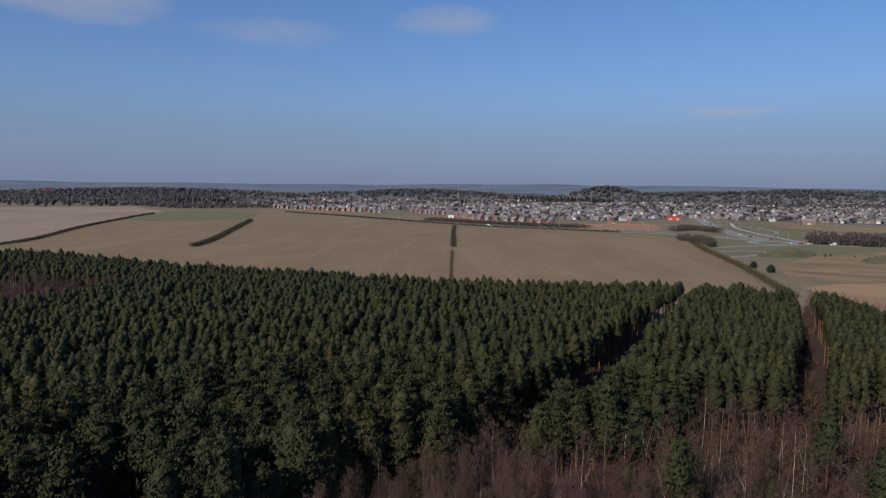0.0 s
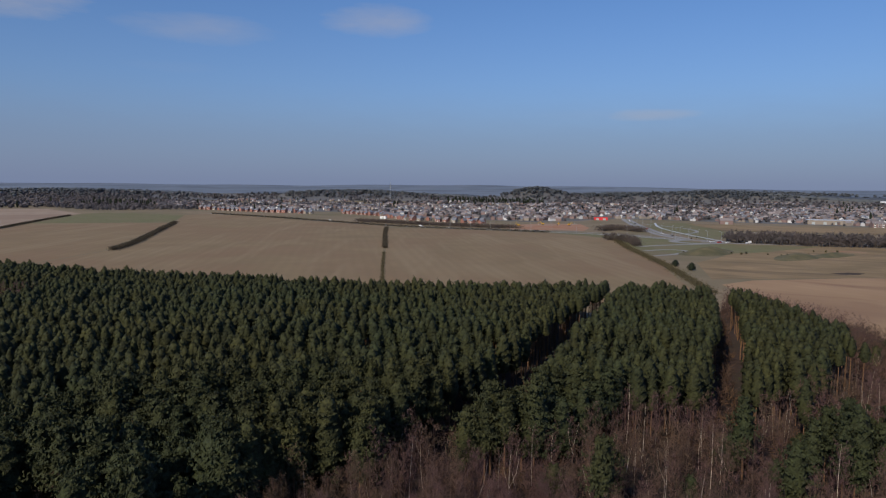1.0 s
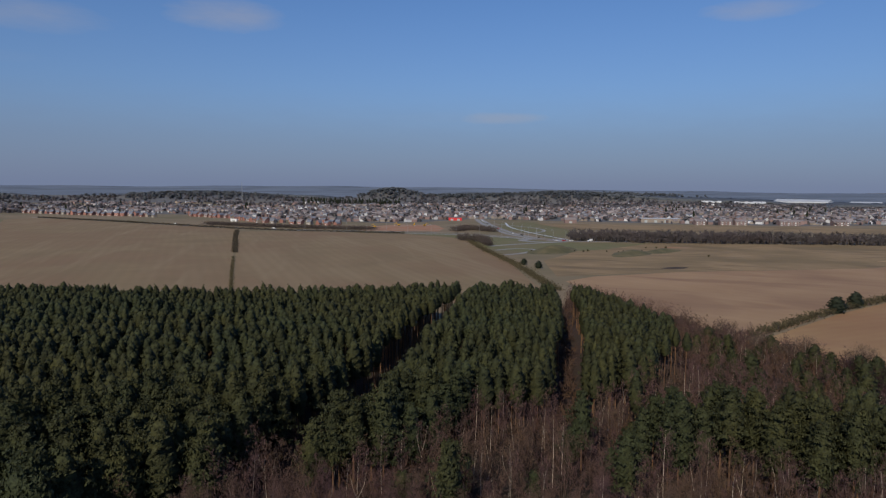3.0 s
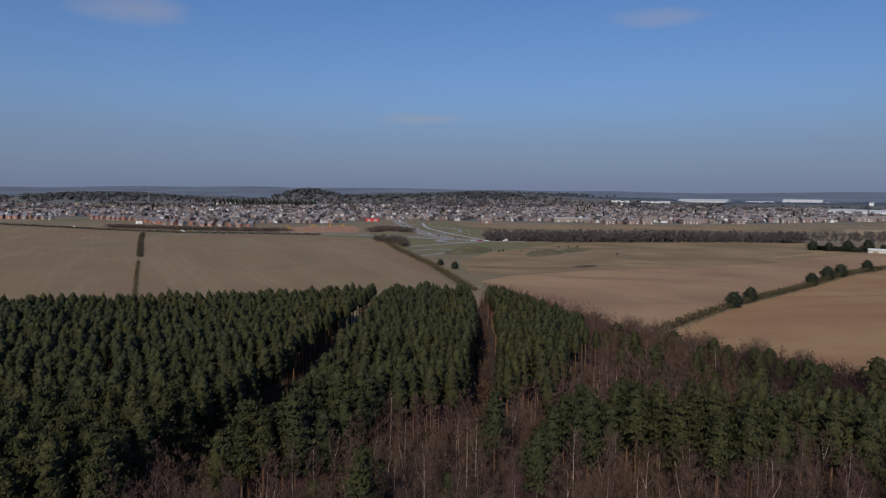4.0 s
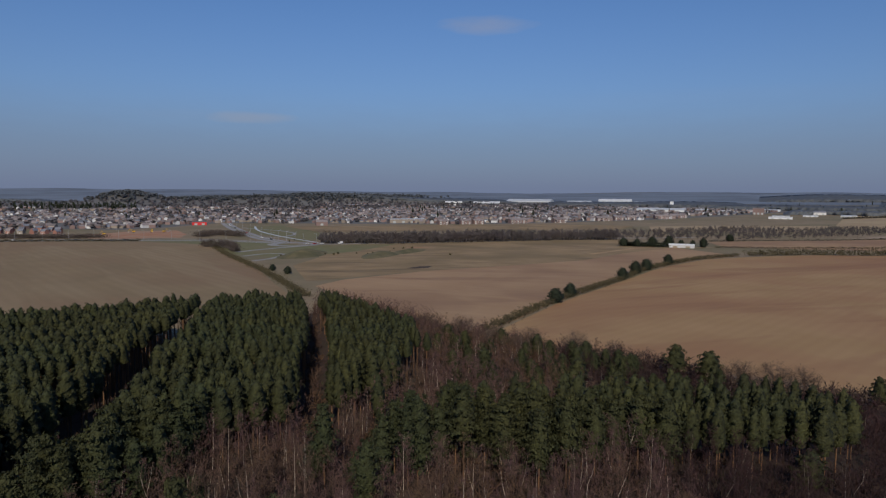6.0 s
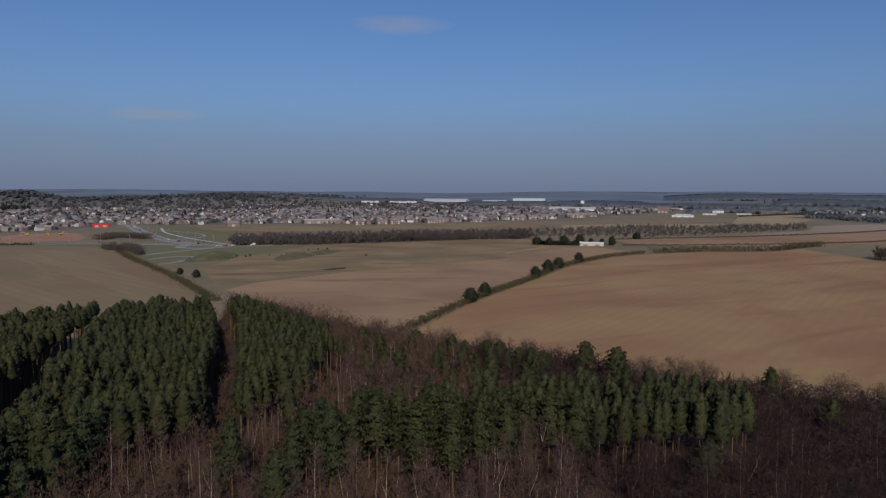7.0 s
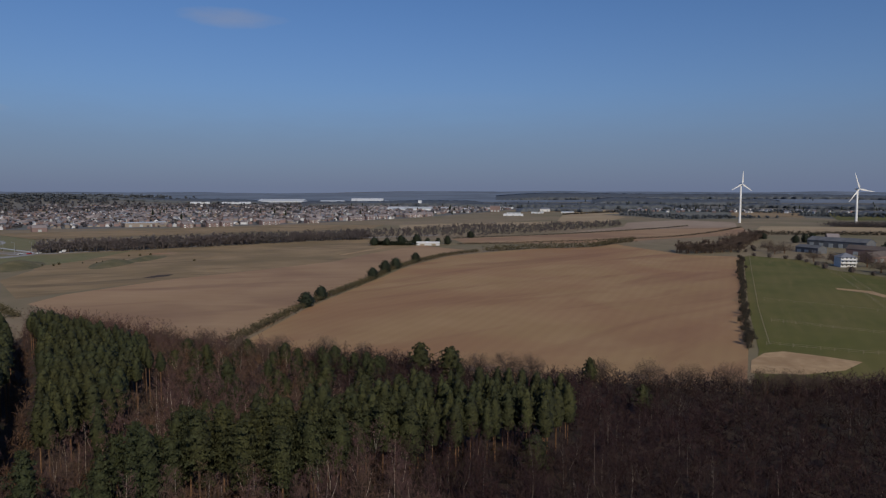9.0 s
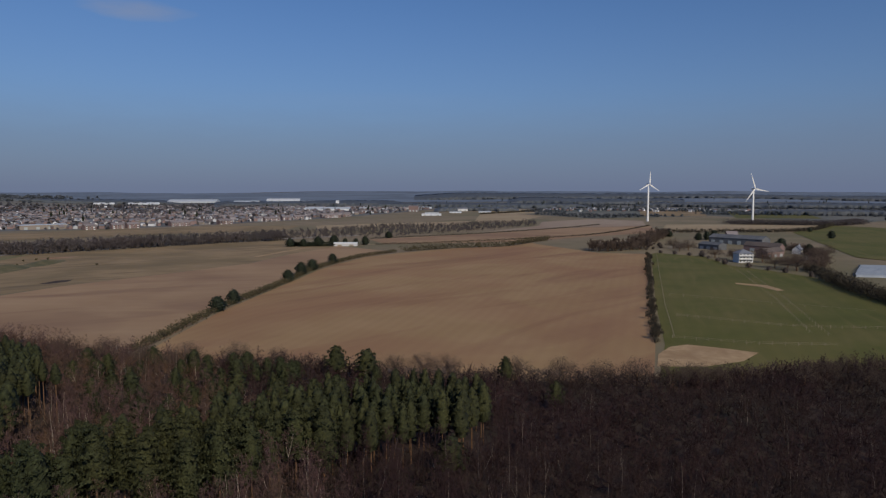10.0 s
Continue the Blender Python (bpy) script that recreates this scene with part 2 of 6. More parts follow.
# town ground and red brick: colours shifted to blue-grey to stand for haze
M["town"] = mat("gardens_and_streets", (0.112, 0.113, 0.118), (0.168, 0.166, 0.17), 0.03, c3=(0.125, 0.132, 0.11), scale2=0.012)
M["hedge_dark"] = mat("dark_hedge", (0.04, 0.035, 0.025), (0.075, 0.06, 0.042), 0.3, island=0.4)
M["brick"] = mat("red_brick", (0.185, 0.128, 0.12), (0.245, 0.17, 0.155), 0.03, island=0.35)
M["brick_new"] = mat("new_orange_brick", (0.25, 0.118, 0.095), (0.31, 0.155, 0.12), 0.03, objrand=0.2)
M["brick_buff"] = mat("buff_brick", (0.24, 0.20, 0.165), (0.30, 0.255, 0.215), 0.03, island=0.3)
M["render_white"] = mat("white_render", (0.46, 0.46, 0.47), (0.60, 0.60, 0.605), 0.03, island=0.25)
M["roof_farm"] = mat("old_tile_roof", (0.085, 0.07, 0.066), (0.13, 0.105, 0.095), 0.1, island=0.2)
M["twig_belt"] = mat("shelter_belt_twigs", (0.078, 0.064, 0.066), (0.108, 0.09, 0.09), 0.05, c3=(0.09, 0.082, 0.082), scale2=0.02, island=0.25)
# house roofs carry the same haze shift in their base colours
M["roof_slate"] = mat("slate_roof", (0.13, 0.14, 0.172), (0.185, 0.196, 0.23), 0.03, island=0.35)
M["roof_brown"] = mat("brown_tile_roof", (0.18, 0.158, 0.162), (0.255, 0.222, 0.222), 0.03, island=0.35)
M["roof_grey"] = mat("grey_sheet_roof", (0.10, 0.105, 0.115), (0.15, 0.155, 0.165), 0.2, rough=0.75)
M["clad_white"] = mat("white_cladding", (0.64, 0.66, 0.68), (0.74, 0.75, 0.76), 0.1, rough=0.5)
M["clad_grey"] = mat("grey_green_cladding", (0.34, 0.37, 0.37), (0.42, 0.45, 0.45), 0.1, rough=0.5)
M["clad_pale"] = mat("weathered_pale_sheet", (0.46, 0.49, 0.53), (0.56, 0.59, 0.62), 0.05, rough=0.5)
M["glass"] = mat("window_glass", (0.03, 0.035, 0.04), (0.05, 0.055, 0.06), 0.5, rough=0.08, spec=0.6)
M["white"] = mat("white_paint", (0.74, 0.74, 0.73), (0.82, 0.82, 0.81), 0.4, rough=0.45)
M["red"] = mat("red_fascia", (0.55, 0.03, 0.035), (0.65, 0.05, 0.05), 0.3, rough=0.5)
M["red_dull"] = mat("faded_red_cladding", (0.22, 0.06, 0.07), (0.28, 0.08, 0.085), 0.1, rough=0.6)
M["wood"] = mat("weathered_timber", (0.22, 0.18, 0.13), (0.36, 0.30, 0.22), 2)
M["metal"] = mat("galvanised_steel", (0.4, 0.41, 0.42), (0.5, 0.51, 0.52), 1, rough=0.5, metal=0.6)
M["tyre"] = mat("tyre_rubber", (0.015, 0.015, 0.016), (0.03, 0.03, 0.03), 3)
M["car_white"] = mat("white_car_paint", (0.75, 0.75, 0.76), (0.8, 0.8, 0.8), 2, rough=0.3, spec=0.5)
M["car_dark"] = mat("dark_car_paint", (0.05, 0.055, 0.07), (0.08, 0.085, 0.1), 2, rough=0.3, spec=0.5)
M["car_red"] = mat("red_car_paint", (0.4, 0.03, 0.03), (0.45, 0.05, 0.04), 2, rough=0.3, spec=0.5)
M["poly"] = mat("polythene_sheet", (0.24, 0.27, 0.31), (0.31, 0.34, 0.38), 0.3, rough=0.45, spec=0.4)
# distance haze painted as the base colour, close to the low sky
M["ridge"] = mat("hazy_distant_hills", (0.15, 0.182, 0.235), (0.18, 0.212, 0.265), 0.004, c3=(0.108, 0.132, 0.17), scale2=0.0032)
M["digger"] = mat("yellow_plant_paint", (0.62, 0.36, 0.03), (0.7, 0.42, 0.05), 1.0, rough=0.5)


# ---------------------------------------------------------------- geometry helpers
rng = np.random.default_rng(11)


def tri_mesh(name, V, F, mats, idx=None, smooth=False):
    """A mesh of triangles from arrays."""
    V, F = np.asarray(V, np.float32), np.asarray(F, np.int32)
    me = bpy.data.meshes.new(name)
    me.vertices.add(len(V))
    me.vertices.foreach_set("co", V.ravel())
    me.loops.add(F.size)
    me.loops.foreach_set("vertex_index", F.ravel())
    me.polygons.add(len(F))
    me.polygons.foreach_set("loop_start", np.arange(len(F), dtype=np.int32) * 3)
    for m in mats:
        me.materials.append(m)
    if idx is not None:
        me.polygons.foreach_set("material_index", np.asarray(idx, np.int32))
    me.polygons.foreach_set("use_smooth", np.full(len(F), bool(smooth)))
    me.update(calc_edges=True)
    me.validate()
    return me


def merge(pieces):
    """Joins (V, F) or (V, F, index) pieces."""
    vs, fs, ix, n = [], [], [], 0
    for p in pieces:
        vs.append(p[0])
        fs.append(np.asarray(p[1]) + n)
        ix.append(np.full(len(p[1]), p[2] if len(p) > 2 else 0) if len(p) < 3 or np.isscalar(p[2]) else p[2])
        n += len(p[0])
    return np.concatenate(vs), np.concatenate(fs), np.concatenate(ix)


def part(name, me, parent, label=""):
    """Links a mesh as one part of a thing."""
    ob = new(name, me)
    ob.parent = parent
    if label:
        ob["label"] = label
    return ob


def empty(name, m=None):
    ob = new(name)
    ob.empty_display_size = 0.2
    if m is not None:
        ob.matrix_basis = m
    return ob


def tube(pts, radii, n=5):
    """A tapered tube along points."""
    pts = np.asarray(pts, float)
    V, F = [], []
    for i, (p, r) in enumerate(zip(pts, radii)):
        d = pts[min(i + 1, len(pts) - 1)] - pts[max(i - 1, 0)]
        d = d / (np.linalg.norm(d) + 1e-9)
        a = np.cross(d, (1, 0, 0) if abs(d[0]) < 0.8 else (0, 1, 0))
        a /= np.linalg.norm(a)
        b = np.cross(d, a)
        for k in range(n):
            w = 2 * math.pi * k / n
            V.append(p + r * (a * math.cos(w) + b * math.sin(w)))
    for i in range(len(pts) - 1):
        for k in range(n):
            q = [i * n + k, i * n + (k + 1) % n, (i + 1) * n + (k + 1) % n, (i + 1) * n + k]
            F += [(q[0], q[1], q[2]), (q[0], q[2], q[3])]
    last = (len(pts) - 1) * n
    F += [(last, last + k, last + k + 1) for k in range(1, n - 1)]
    return np.array(V), np.array(F)


def box(x0, x1, y0, y1, z0, z1):
    V = np.array([(x, y, z) for z in (z0, z1) for y in (y0, y1) for x in (x0, x1)], float)
    F = np.array([(0, 2, 3), (0, 3, 1), (4, 5, 7), (4, 7, 6), (0, 1, 5), (0, 5, 4), (2, 6, 7), (2, 7, 3), (0, 4, 6), (0, 6, 2), (1, 3, 7), (1, 7, 5)])
    return V, F


def leaflets(C, Dr, n, length, width, g, up=0.3, spread=0.9):
    """n small pointed leaves or needle sprays round each centre of C, leaning along Dr."""
    k = len(C)
    C, Dr = np.repeat(C, n, 0), np.repeat(Dr, n, 0)
    a = Dr * 0.7 + g.normal(size=(k * n, 3)) * spread * 0.6
    a[:, 2] += up
    a /= np.linalg.norm(a, axis=1)[:, None] + 1e-9
    s = np.cross(a, g.normal(size=(k * n, 3)))
    s /= np.linalg.norm(s, axis=1)[:, None] + 1e-9
    L = (length * g.uniform(0.65, 1.3, k * n))[:, None]
    W = (width * g.uniform(0.7, 1.3, k * n))[:, None] / 2
    base = C - a * L * 0.25
    V = np.stack([base + s * W, base - s * W, C + a * L], 1).reshape(-1, 3)
    return V, np.arange(len(V)).reshape(-1, 3)


def shingle(C, N, length, width, g, loose=0.4, lift=0.35):
    """Small pointed needle tufts at C that lie roughly across the directions N, tips up and outward."""
    k = len(C)
    n = N / (np.linalg.norm(N, axis=1)[:, None] + 1e-9) + g.normal(size=(k, 3)) * loose
    n /= np.linalg.norm(n, axis=1)[:, None] + 1e-9
    a = g.normal(size=(k, 3)) * 0.55
    a[:, 2] += 0.75
    a -= n * np.sum(a * n, axis=1)[:, None]
    a /= np.linalg.norm(a, axis=1)[:, None] + 1e-9
    w = np.cross(n, a)
    a = a + n * lift
    L = (length * g.uniform(0.6, 1.35, k))[:, None]
    W = (width * g.uniform(0.7, 1.3, k))[:, None] / 2
    base = C - a * L * 0.4
    V = np.stack([base - w * W, base + w * W, C + a * L * 0.6], 1).reshape(-1, 3)
    F = np.arange(len(V)).reshape(-1, 3)
    face = np.cross(V[1::3] - V[0::3], V[2::3] - V[0::3])
    back = np.sum(face * n, axis=1) < 0
    F[back] = F[back][:, ::-1]
    return V, F


def heart(g, H, R, low, power, fill, m=6):
    """The dark closed inside of a crown."""
    n = 6
    hub = [(0, 0, H * 0.96), (0, 0, H * (low - 0.01))]
    F = []
    for i in range(n):
        u = i / (n - 0.3)
        r = R * fill * (1 - u ** power) ** 0.62 * min(1.0, 0.6 + 1.5 * u)
        hub += [(r * math.cos(6.283 * k / m + i) * g.uniform(0.8, 1.15), r * math.sin(6.283 * k / m + i) * g.uniform(0.8, 1.15), H * (low + 0.02 + (0.92 - low) * u)) for k in range(m)]
    for k in range(m):
        q = (k + 1) % m
        F += [(1, 2 + q, 2 + k), (0, 2 + (n - 1) * m + k, 2 + (n - 1) * m + q)]
        for i in range(n - 1):
            a0, a1 = 2 + i * m + k, 2 + i * m + q
            F += [(a0, a1, a1 + m), (a0, a1 + m, a0 + m)]
    return np.array(hub, float), np.array(F)


def clump_pine(g, H, R, clumps, tufts, length, width, low=0.45, power=1.7, size=0.85, sides=3, fill=0.72):
    """A pine seen from some way off: (trunk V, F), (crown V, F). Rounded bunches of tufts over a domed crown."""
    trunk = tube([(0, 0, 0), (0, 0, H * 0.5), (0, 0, H * 0.93)], [0.19, 0.14, 0.04], sides)
    C, N = [], []
    for i in range(clumps):
        u = ((i + 0.5) / clumps) ** 0.85
        turn = i * 2.4 + g.uniform(-0.35, 0.35)
        r = R * (1 - u ** power) ** 0.62 * min(1.0, 0.62 + 1.5 * u) * g.uniform(0.74, 1.0)
        z = H * (low + (0.94 - low) * u) + g.normal() * 0.2
        mid = np.array([r * math.cos(turn), r * math.sin(turn), z])
        out = np.array([math.cos(turn) * (1.0 - 0.6 * u), math.sin(turn) * (1.0 - 0.6 * u), 0.25 + 0.9 * u])
        out /= np.linalg.norm(out)
        d = g.normal(size=(tufts, 3)) + out * 1.3
        d[:, 2] += 0.25
        d /= np.linalg.norm(d, axis=1)[:, None]
        s = size * g.uniform(0.8, 1.2) * (1.1 - 0.45 * u)
        C.append(mid + d * np.array([s, s, s * 0.85]) * g.uniform(0.7, 1.05, (tufts, 1)))
        N.append(d * 0.7 + out * 0.5 + np.array([0, 0, 0.12]))
    sp = shingle(np.concatenate(C), np.concatenate(N), length, width, g)
    crown = merge([heart(g, H, R, low, power, fill), sp])
    return trunk, (crown[0], crown[1])


def pine_parts(g, H, R, whorls, branches, sprays, length, width, low=0.25, sides=6, dome=2.4, core=0.5, puff=0.1):
    """A plantation pine: (trunk V, F), (crown V, F). Whorls of flat needle-clad boughs round a dark heart."""
    lean = g.normal(size=2) * 0.012 * H
    trunk = tube([(lean[0] * u * u, lean[1] * u * u, H * u * 0.95) for u in (0, 0.4, 0.8, 1)],
                 [0.20 * H / 16, 0.15 * H / 16, 0.07, 0.02], sides)
    C, D = [], []
    for i in range(whorls):
        u = (i + g.uniform(-0.2, 0.2)) / (whorls - 0.4)
        u = min(max(u, 0.0), 0.98)
        reach = R * (1 - u ** dome) ** 0.62 * min(1.0, 0.6 + 1.6 * u) + 0.25
        z0, turn = H * (low + (0.96 - low) * u), g.uniform(0, 6.283)
        for k in range(branches):
            az = turn + 6.283 * k / branches + g.normal() * 0.22
            L = reach * g.uniform(0.5, 1.22)
            rise = 0.06 + 0.42 * u + g.normal() * 0.07
            f = 1.04 - 0.75 * g.uniform(0, 1, sprays) ** 1.4
            side = g.normal(size=sprays) * 0.21 * L * (0.35 + 0.65 * f)
            o, t = np.array([math.cos(az), math.sin(az)]), np.array([-math.sin(az), math.cos(az)])
            xy = o * (L * f)[:, None] + t * side[:, None] + lean * u * u
            z = z0 + L * f * rise - 0.14 * L * f * f + g.normal(size=sprays) * puff + 0.12 * np.abs(side)
            C.append(np.column_stack([xy, z]))
            dr = o * (0.35 + 0.55 * f)[:, None] + t * (side / (0.3 * L + 0.05))[:, None] * 0.3
            D.append(np.column_stack([dr, np.full(sprays, 0.55)]))
    top = np.column_stack([np.tile(lean, (sprays, 1)) + g.normal(size=(sprays, 2)) * 0.3, H * g.uniform(0.9, 0.97, sprays)])
    C.append(top)
    D.append(np.column_stack([g.normal(size=(sprays, 2)) * 0.4, np.ones(sprays)]))
    sp = shingle(np.concatenate(C), np.concatenate(D), length, width, g, 0.42, 0.2)
    crown = merge([heart(g, H, R * 1.0, low + 0.02, dome, core), sp])
    return trunk, (crown[0], crown[1])


def birch_parts(g, H, limbs, twigs, tl, tw, sides=5, spread=0.17, forks=3, radius=0.075, wood_limbs=True):
    """A bare birch with a soft egg-shaped crown: (trunk and forks V, F), (limbs and fine twigs V, F)."""
    b1, b2 = g.normal(size=2) * 0.03 * H, g.normal(size=2) * 0.02 * H
    axis = lambda u: np.array([b1[0] * u * u + b2[0] * math.sin(3 * u), b1[1] * u * u + b2[1] * math.sin(3 * u), H * u])
    stems = [tube([axis(u) for u in (0, 0.25, 0.5, 0.75, 0.97)], [radius, radius * 0.86, radius * 0.62, radius * 0.34, 0.008], sides)]
    for k in range(forks):
        u0, ang = g.uniform(0.3, 0.55), g.uniform(0, 6.283)
        p, d = axis(u0), np.array([math.cos(ang) * 0.34, math.sin(ang) * 0.34, 0.94])
        ln = H * (0.95 - u0) * g.uniform(0.6, 0.85)
        q = p + d * ln * 0.5 + g.normal(size=3) * 0.05 * ln
        e = q + (d * 0.6 + np.array([0, 0, 0.45])) * ln * 0.55
        stems.append(tube([p, q, e], [radius * 0.5, radius * 0.32, 0.006], 3))
    st_ = merge(stems)
    wood, C, Dr = [], [], []
    for i in range(limbs):
        v = (i + g.uniform(0, 1)) / limbs
        ang = i * 2.4 + g.uniform(-0.5, 0.5)
        half = spread * H * math.sqrt(max(0.02, 1 - (2 * (v - 0.42) / 1.2) ** 2)) * g.uniform(0.55, 1.1)
        tip = axis(min(0.99, 0.36 + 0.62 * v)) + np.array([math.cos(ang) * half, math.sin(ang) * half, g.normal() * 0.25])
        st = axis(max(0.24, 0.36 + 0.62 * v - half * 1.5 / H))
        d = (tip - st) / (np.linalg.norm(tip - st) + 1e-9)
        if wood_limbs:
            wood.append(tube([st, (st + tip) / 2 + np.array([0, 0, 0.12]), tip], [0.018, 0.011, 0.003], 3))
        f = g.uniform(0.12, 1.0, twigs) ** 0.6
        C.append(st + (tip - st) * f[:, None] + g.normal(size=(twigs, 3)) * np.array([0.3, 0.3, 0.34]) * (H / 13))
        Dr.append(np.tile(d * 0.55, (twigs, 1)))
    wood.append(leaflets(np.concatenate(C), np.concatenate(Dr), 2, tl, tw, g, up=0.35, spread=0.8))
    w = merge(wood)
    return (st_[0], st_[1]), (w[0], w[1])


def dome_parts(g, H, R, limbs, twigs, tl, tw):
    """A broad bare tree with a low domed crown: (trunk V, F), (limbs and twigs V, F)."""
    trunk = tube([(0, 0, 0), (0.1, 0, H * 0.2), (0, 0.1, H * 0.45)], [0.3, 0.24, 0.14], 6)
    wood, C, Dr = [], [], []
    for i in range(limbs):
        ang, inc = g.uniform(0, 6.28), math.acos(g.uniform(-0.15, 1.0))
        d = np.array([math.cos(ang) * math.sin(inc), math.sin(ang) * math.sin(inc), math.cos(inc)])
        st = np.array([0, 0, H * g.uniform(0.18, 0.4)])
        end = np.array([0, 0, H * 0.36]) + d * np.array([R, R, H * 0.58]) * g.uniform(0.86, 1.0)
        wood.append(tube([st, end], [0.05, 0.01], 3))
        for k in range(twigs):
            f = math.sqrt(g.uniform(0.12, 1.0))
            C.append(st + (end - st) * f + g.normal(size=3) * 0.09 * R)
            Dr.append(d * 0.8)
    wood.append(leaflets(np.array(C), np.array(Dr), 4, tl, tw, g, up=0.15, spread=1.1))
    w = merge(wood)
    return trunk, (w[0], w[1])


def scatter(variants, P, S, g, Z=None):
    """Joins many copies of the variants (V, F, idx), turned and scaled, into one (V, F, idx)."""
    which, turn = g.integers(0, len(variants), len(P)), g.uniform(0, 6.283, len(P))
    Z = np.zeros(len(P)) if Z is None else Z
    out = []
    for k, (V, F, ix) in enumerate(variants):
        sel = np.where(which == k)[0]
        if not len(sel):
            continue
        c, s, q = np.cos(turn[sel])[:, None], np.sin(turn[sel])[:, None], S[sel][:, None]
        X = (V[None, :, 0] * c - V[None, :, 1] * s) * q + P[sel, 0][:, None]
        Y = (V[None, :, 0] * s + V[None, :, 1] * c) * q + P[sel, 1][:, None]
        W = V[None, :, 2] * q + Z[sel][:, None]
        VV = np.stack([X, Y, W], -1).reshape(-1, 3)
        FF = (F[None] + (np.arange(len(sel)) * len(V))[:, None, None]).reshape(-1, 3)
        out.append((VV, FF, np.tile(ix, len(sel))))
    return merge(out)


def inside(P, poly):
    """Which of the points lie in the polygon."""
    P, poly = np.asarray(P, float), np.asarray(poly, float)
    hit = np.zeros(len(P), bool)
    j = len(poly) - 1
    for i in range(len(poly)):
        (xi, yi), (xj, yj) = poly[i], poly[j]
        if yi != yj:
            hit ^= ((yi > P[:, 1]) != (yj > P[:, 1])) & (P[:, 0] < (xj - xi) * (P[:, 1] - yi) / (yj - yi) + xi)
        j = i
    return hit


def grid_points(poly, step, g, jitter=0.35):
    """Points on a jittered planting grid in a polygon."""
    a = np.array(poly, float)
    x0, y0, x1, y1 = *a.min(0), *a.max(0)
    X, Y = np.meshgrid(np.arange(x0, x1, step), np.arange(y0, y1, step))
    P = np.stack([X.ravel(), Y.ravel()], 1)
    P = P + g.uniform(-jitter, jitter, P.shape) * step
    return P[inside(P, poly)]


# low wooded hills: x, y, radius, rise
HILLS = [(565, 2420, 120, 36), (1210, 2310, 230, 24), (-70, 2500, 330, 20), (-1010, 2250, 420, 18), (860, 2480, 240, 14), (1500, 2600, 420, 12)]


def height(x, y):
    """The land: level near by, rising gently far off."""
    r = np.hypot(x, y)
    s = np.clip((r - 2200) / 2500, 0, 1)
    far = 44 * s * s * (3 - 2 * s)
    a = np.arctan2(x, y)
    for cx, cy, rad, top in HILLS:
        far = far + top * np.exp(-((x - cx) ** 2 + (y - cy) ** 2) / rad ** 2)
    return far + s * (7 * np.sin(a * 7 + r * 0.0013) + 4 * np.sin(a * 19 + r * 0.003))


def along(pts, step, g, jitter=0.3):
    """Points every step metres along a line."""
    pts, out = np.asarray(pts, float), []
    for a, b in zip(pts[:-1], pts[1:]):
        n = max(1, int(np.linalg.norm(b - a) / step))
        for k in range(n):
            out.append(a + (b - a) * (k + 0.5) / n)
    return np.array(out) + g.uniform(-jitter, jitter, (len(out), 2)) * step


def sheet(name, poly, z, m, label, category="field"):
    """A level piece of land from its outline, slightly above the one below."""
    bm = bmesh.new()
    f = bm.faces.new([bm.verts.new((x, y, z)) for x, y in poly])
    if f.normal.z < 0 or sum((poly[i - 1][0] * p[1] - p[0] * poly[i - 1][1]) for i, p in enumerate(poly)) < 0:
        bmesh.ops.reverse_faces(bm, faces=[f])
    bmesh.ops.triangulate(bm, faces=bm.faces[:])
    me = bpy.data.meshes.new(name)
    bm.to_mesh(me)
    bm.free()
    me.materials.append(m)
    return tagged(new(name, me), label, category, kind="structure")


def strip(name, pts, width, z, m, label, category="road", kind="structure"):
    """A road or track of constant width along points."""
    pts = np.asarray(pts, float)
    d = np.gradient(pts, axis=0)
    d /= np.linalg.norm(d, axis=1)[:, None]
    nrm = np.stack([-d[:, 1], d[:, 0]], 1) * width / 2
    V = [(*(p + s * n), z) for p, n in zip(pts, nrm) for s in (1, -1)]
    F = []
    for i in range(len(pts) - 1):
        F += [(2 * i, 2 * i + 1, 2 * i + 3), (2 * i, 2 * i + 3, 2 * i + 2)]
    return tagged(new(name, tri_mesh(name, V, F, [m])), label, category, kind=kind)


def smooth_line(pts, n=8):
    """A rounded line through the points."""
    p = np.asarray(pts, float)
    q = np.vstack([2 * p[0] - p[1], p, 2 * p[-1] - p[-2]])
    out = []
    for i in range(1, len(q) - 2):
        for k in range(n):
            t = k / n
            a, b, c, e = q[i - 1], q[i], q[i + 1], q[i + 2]
            out.append(0.5 * (2 * b + (c - a) * t + (2 * a - 5 * b + 4 * c - e) * t * t + (3 * b - a - 3 * c + e) * t ** 3))
    out.append(p[-1])
    return np.array(out)


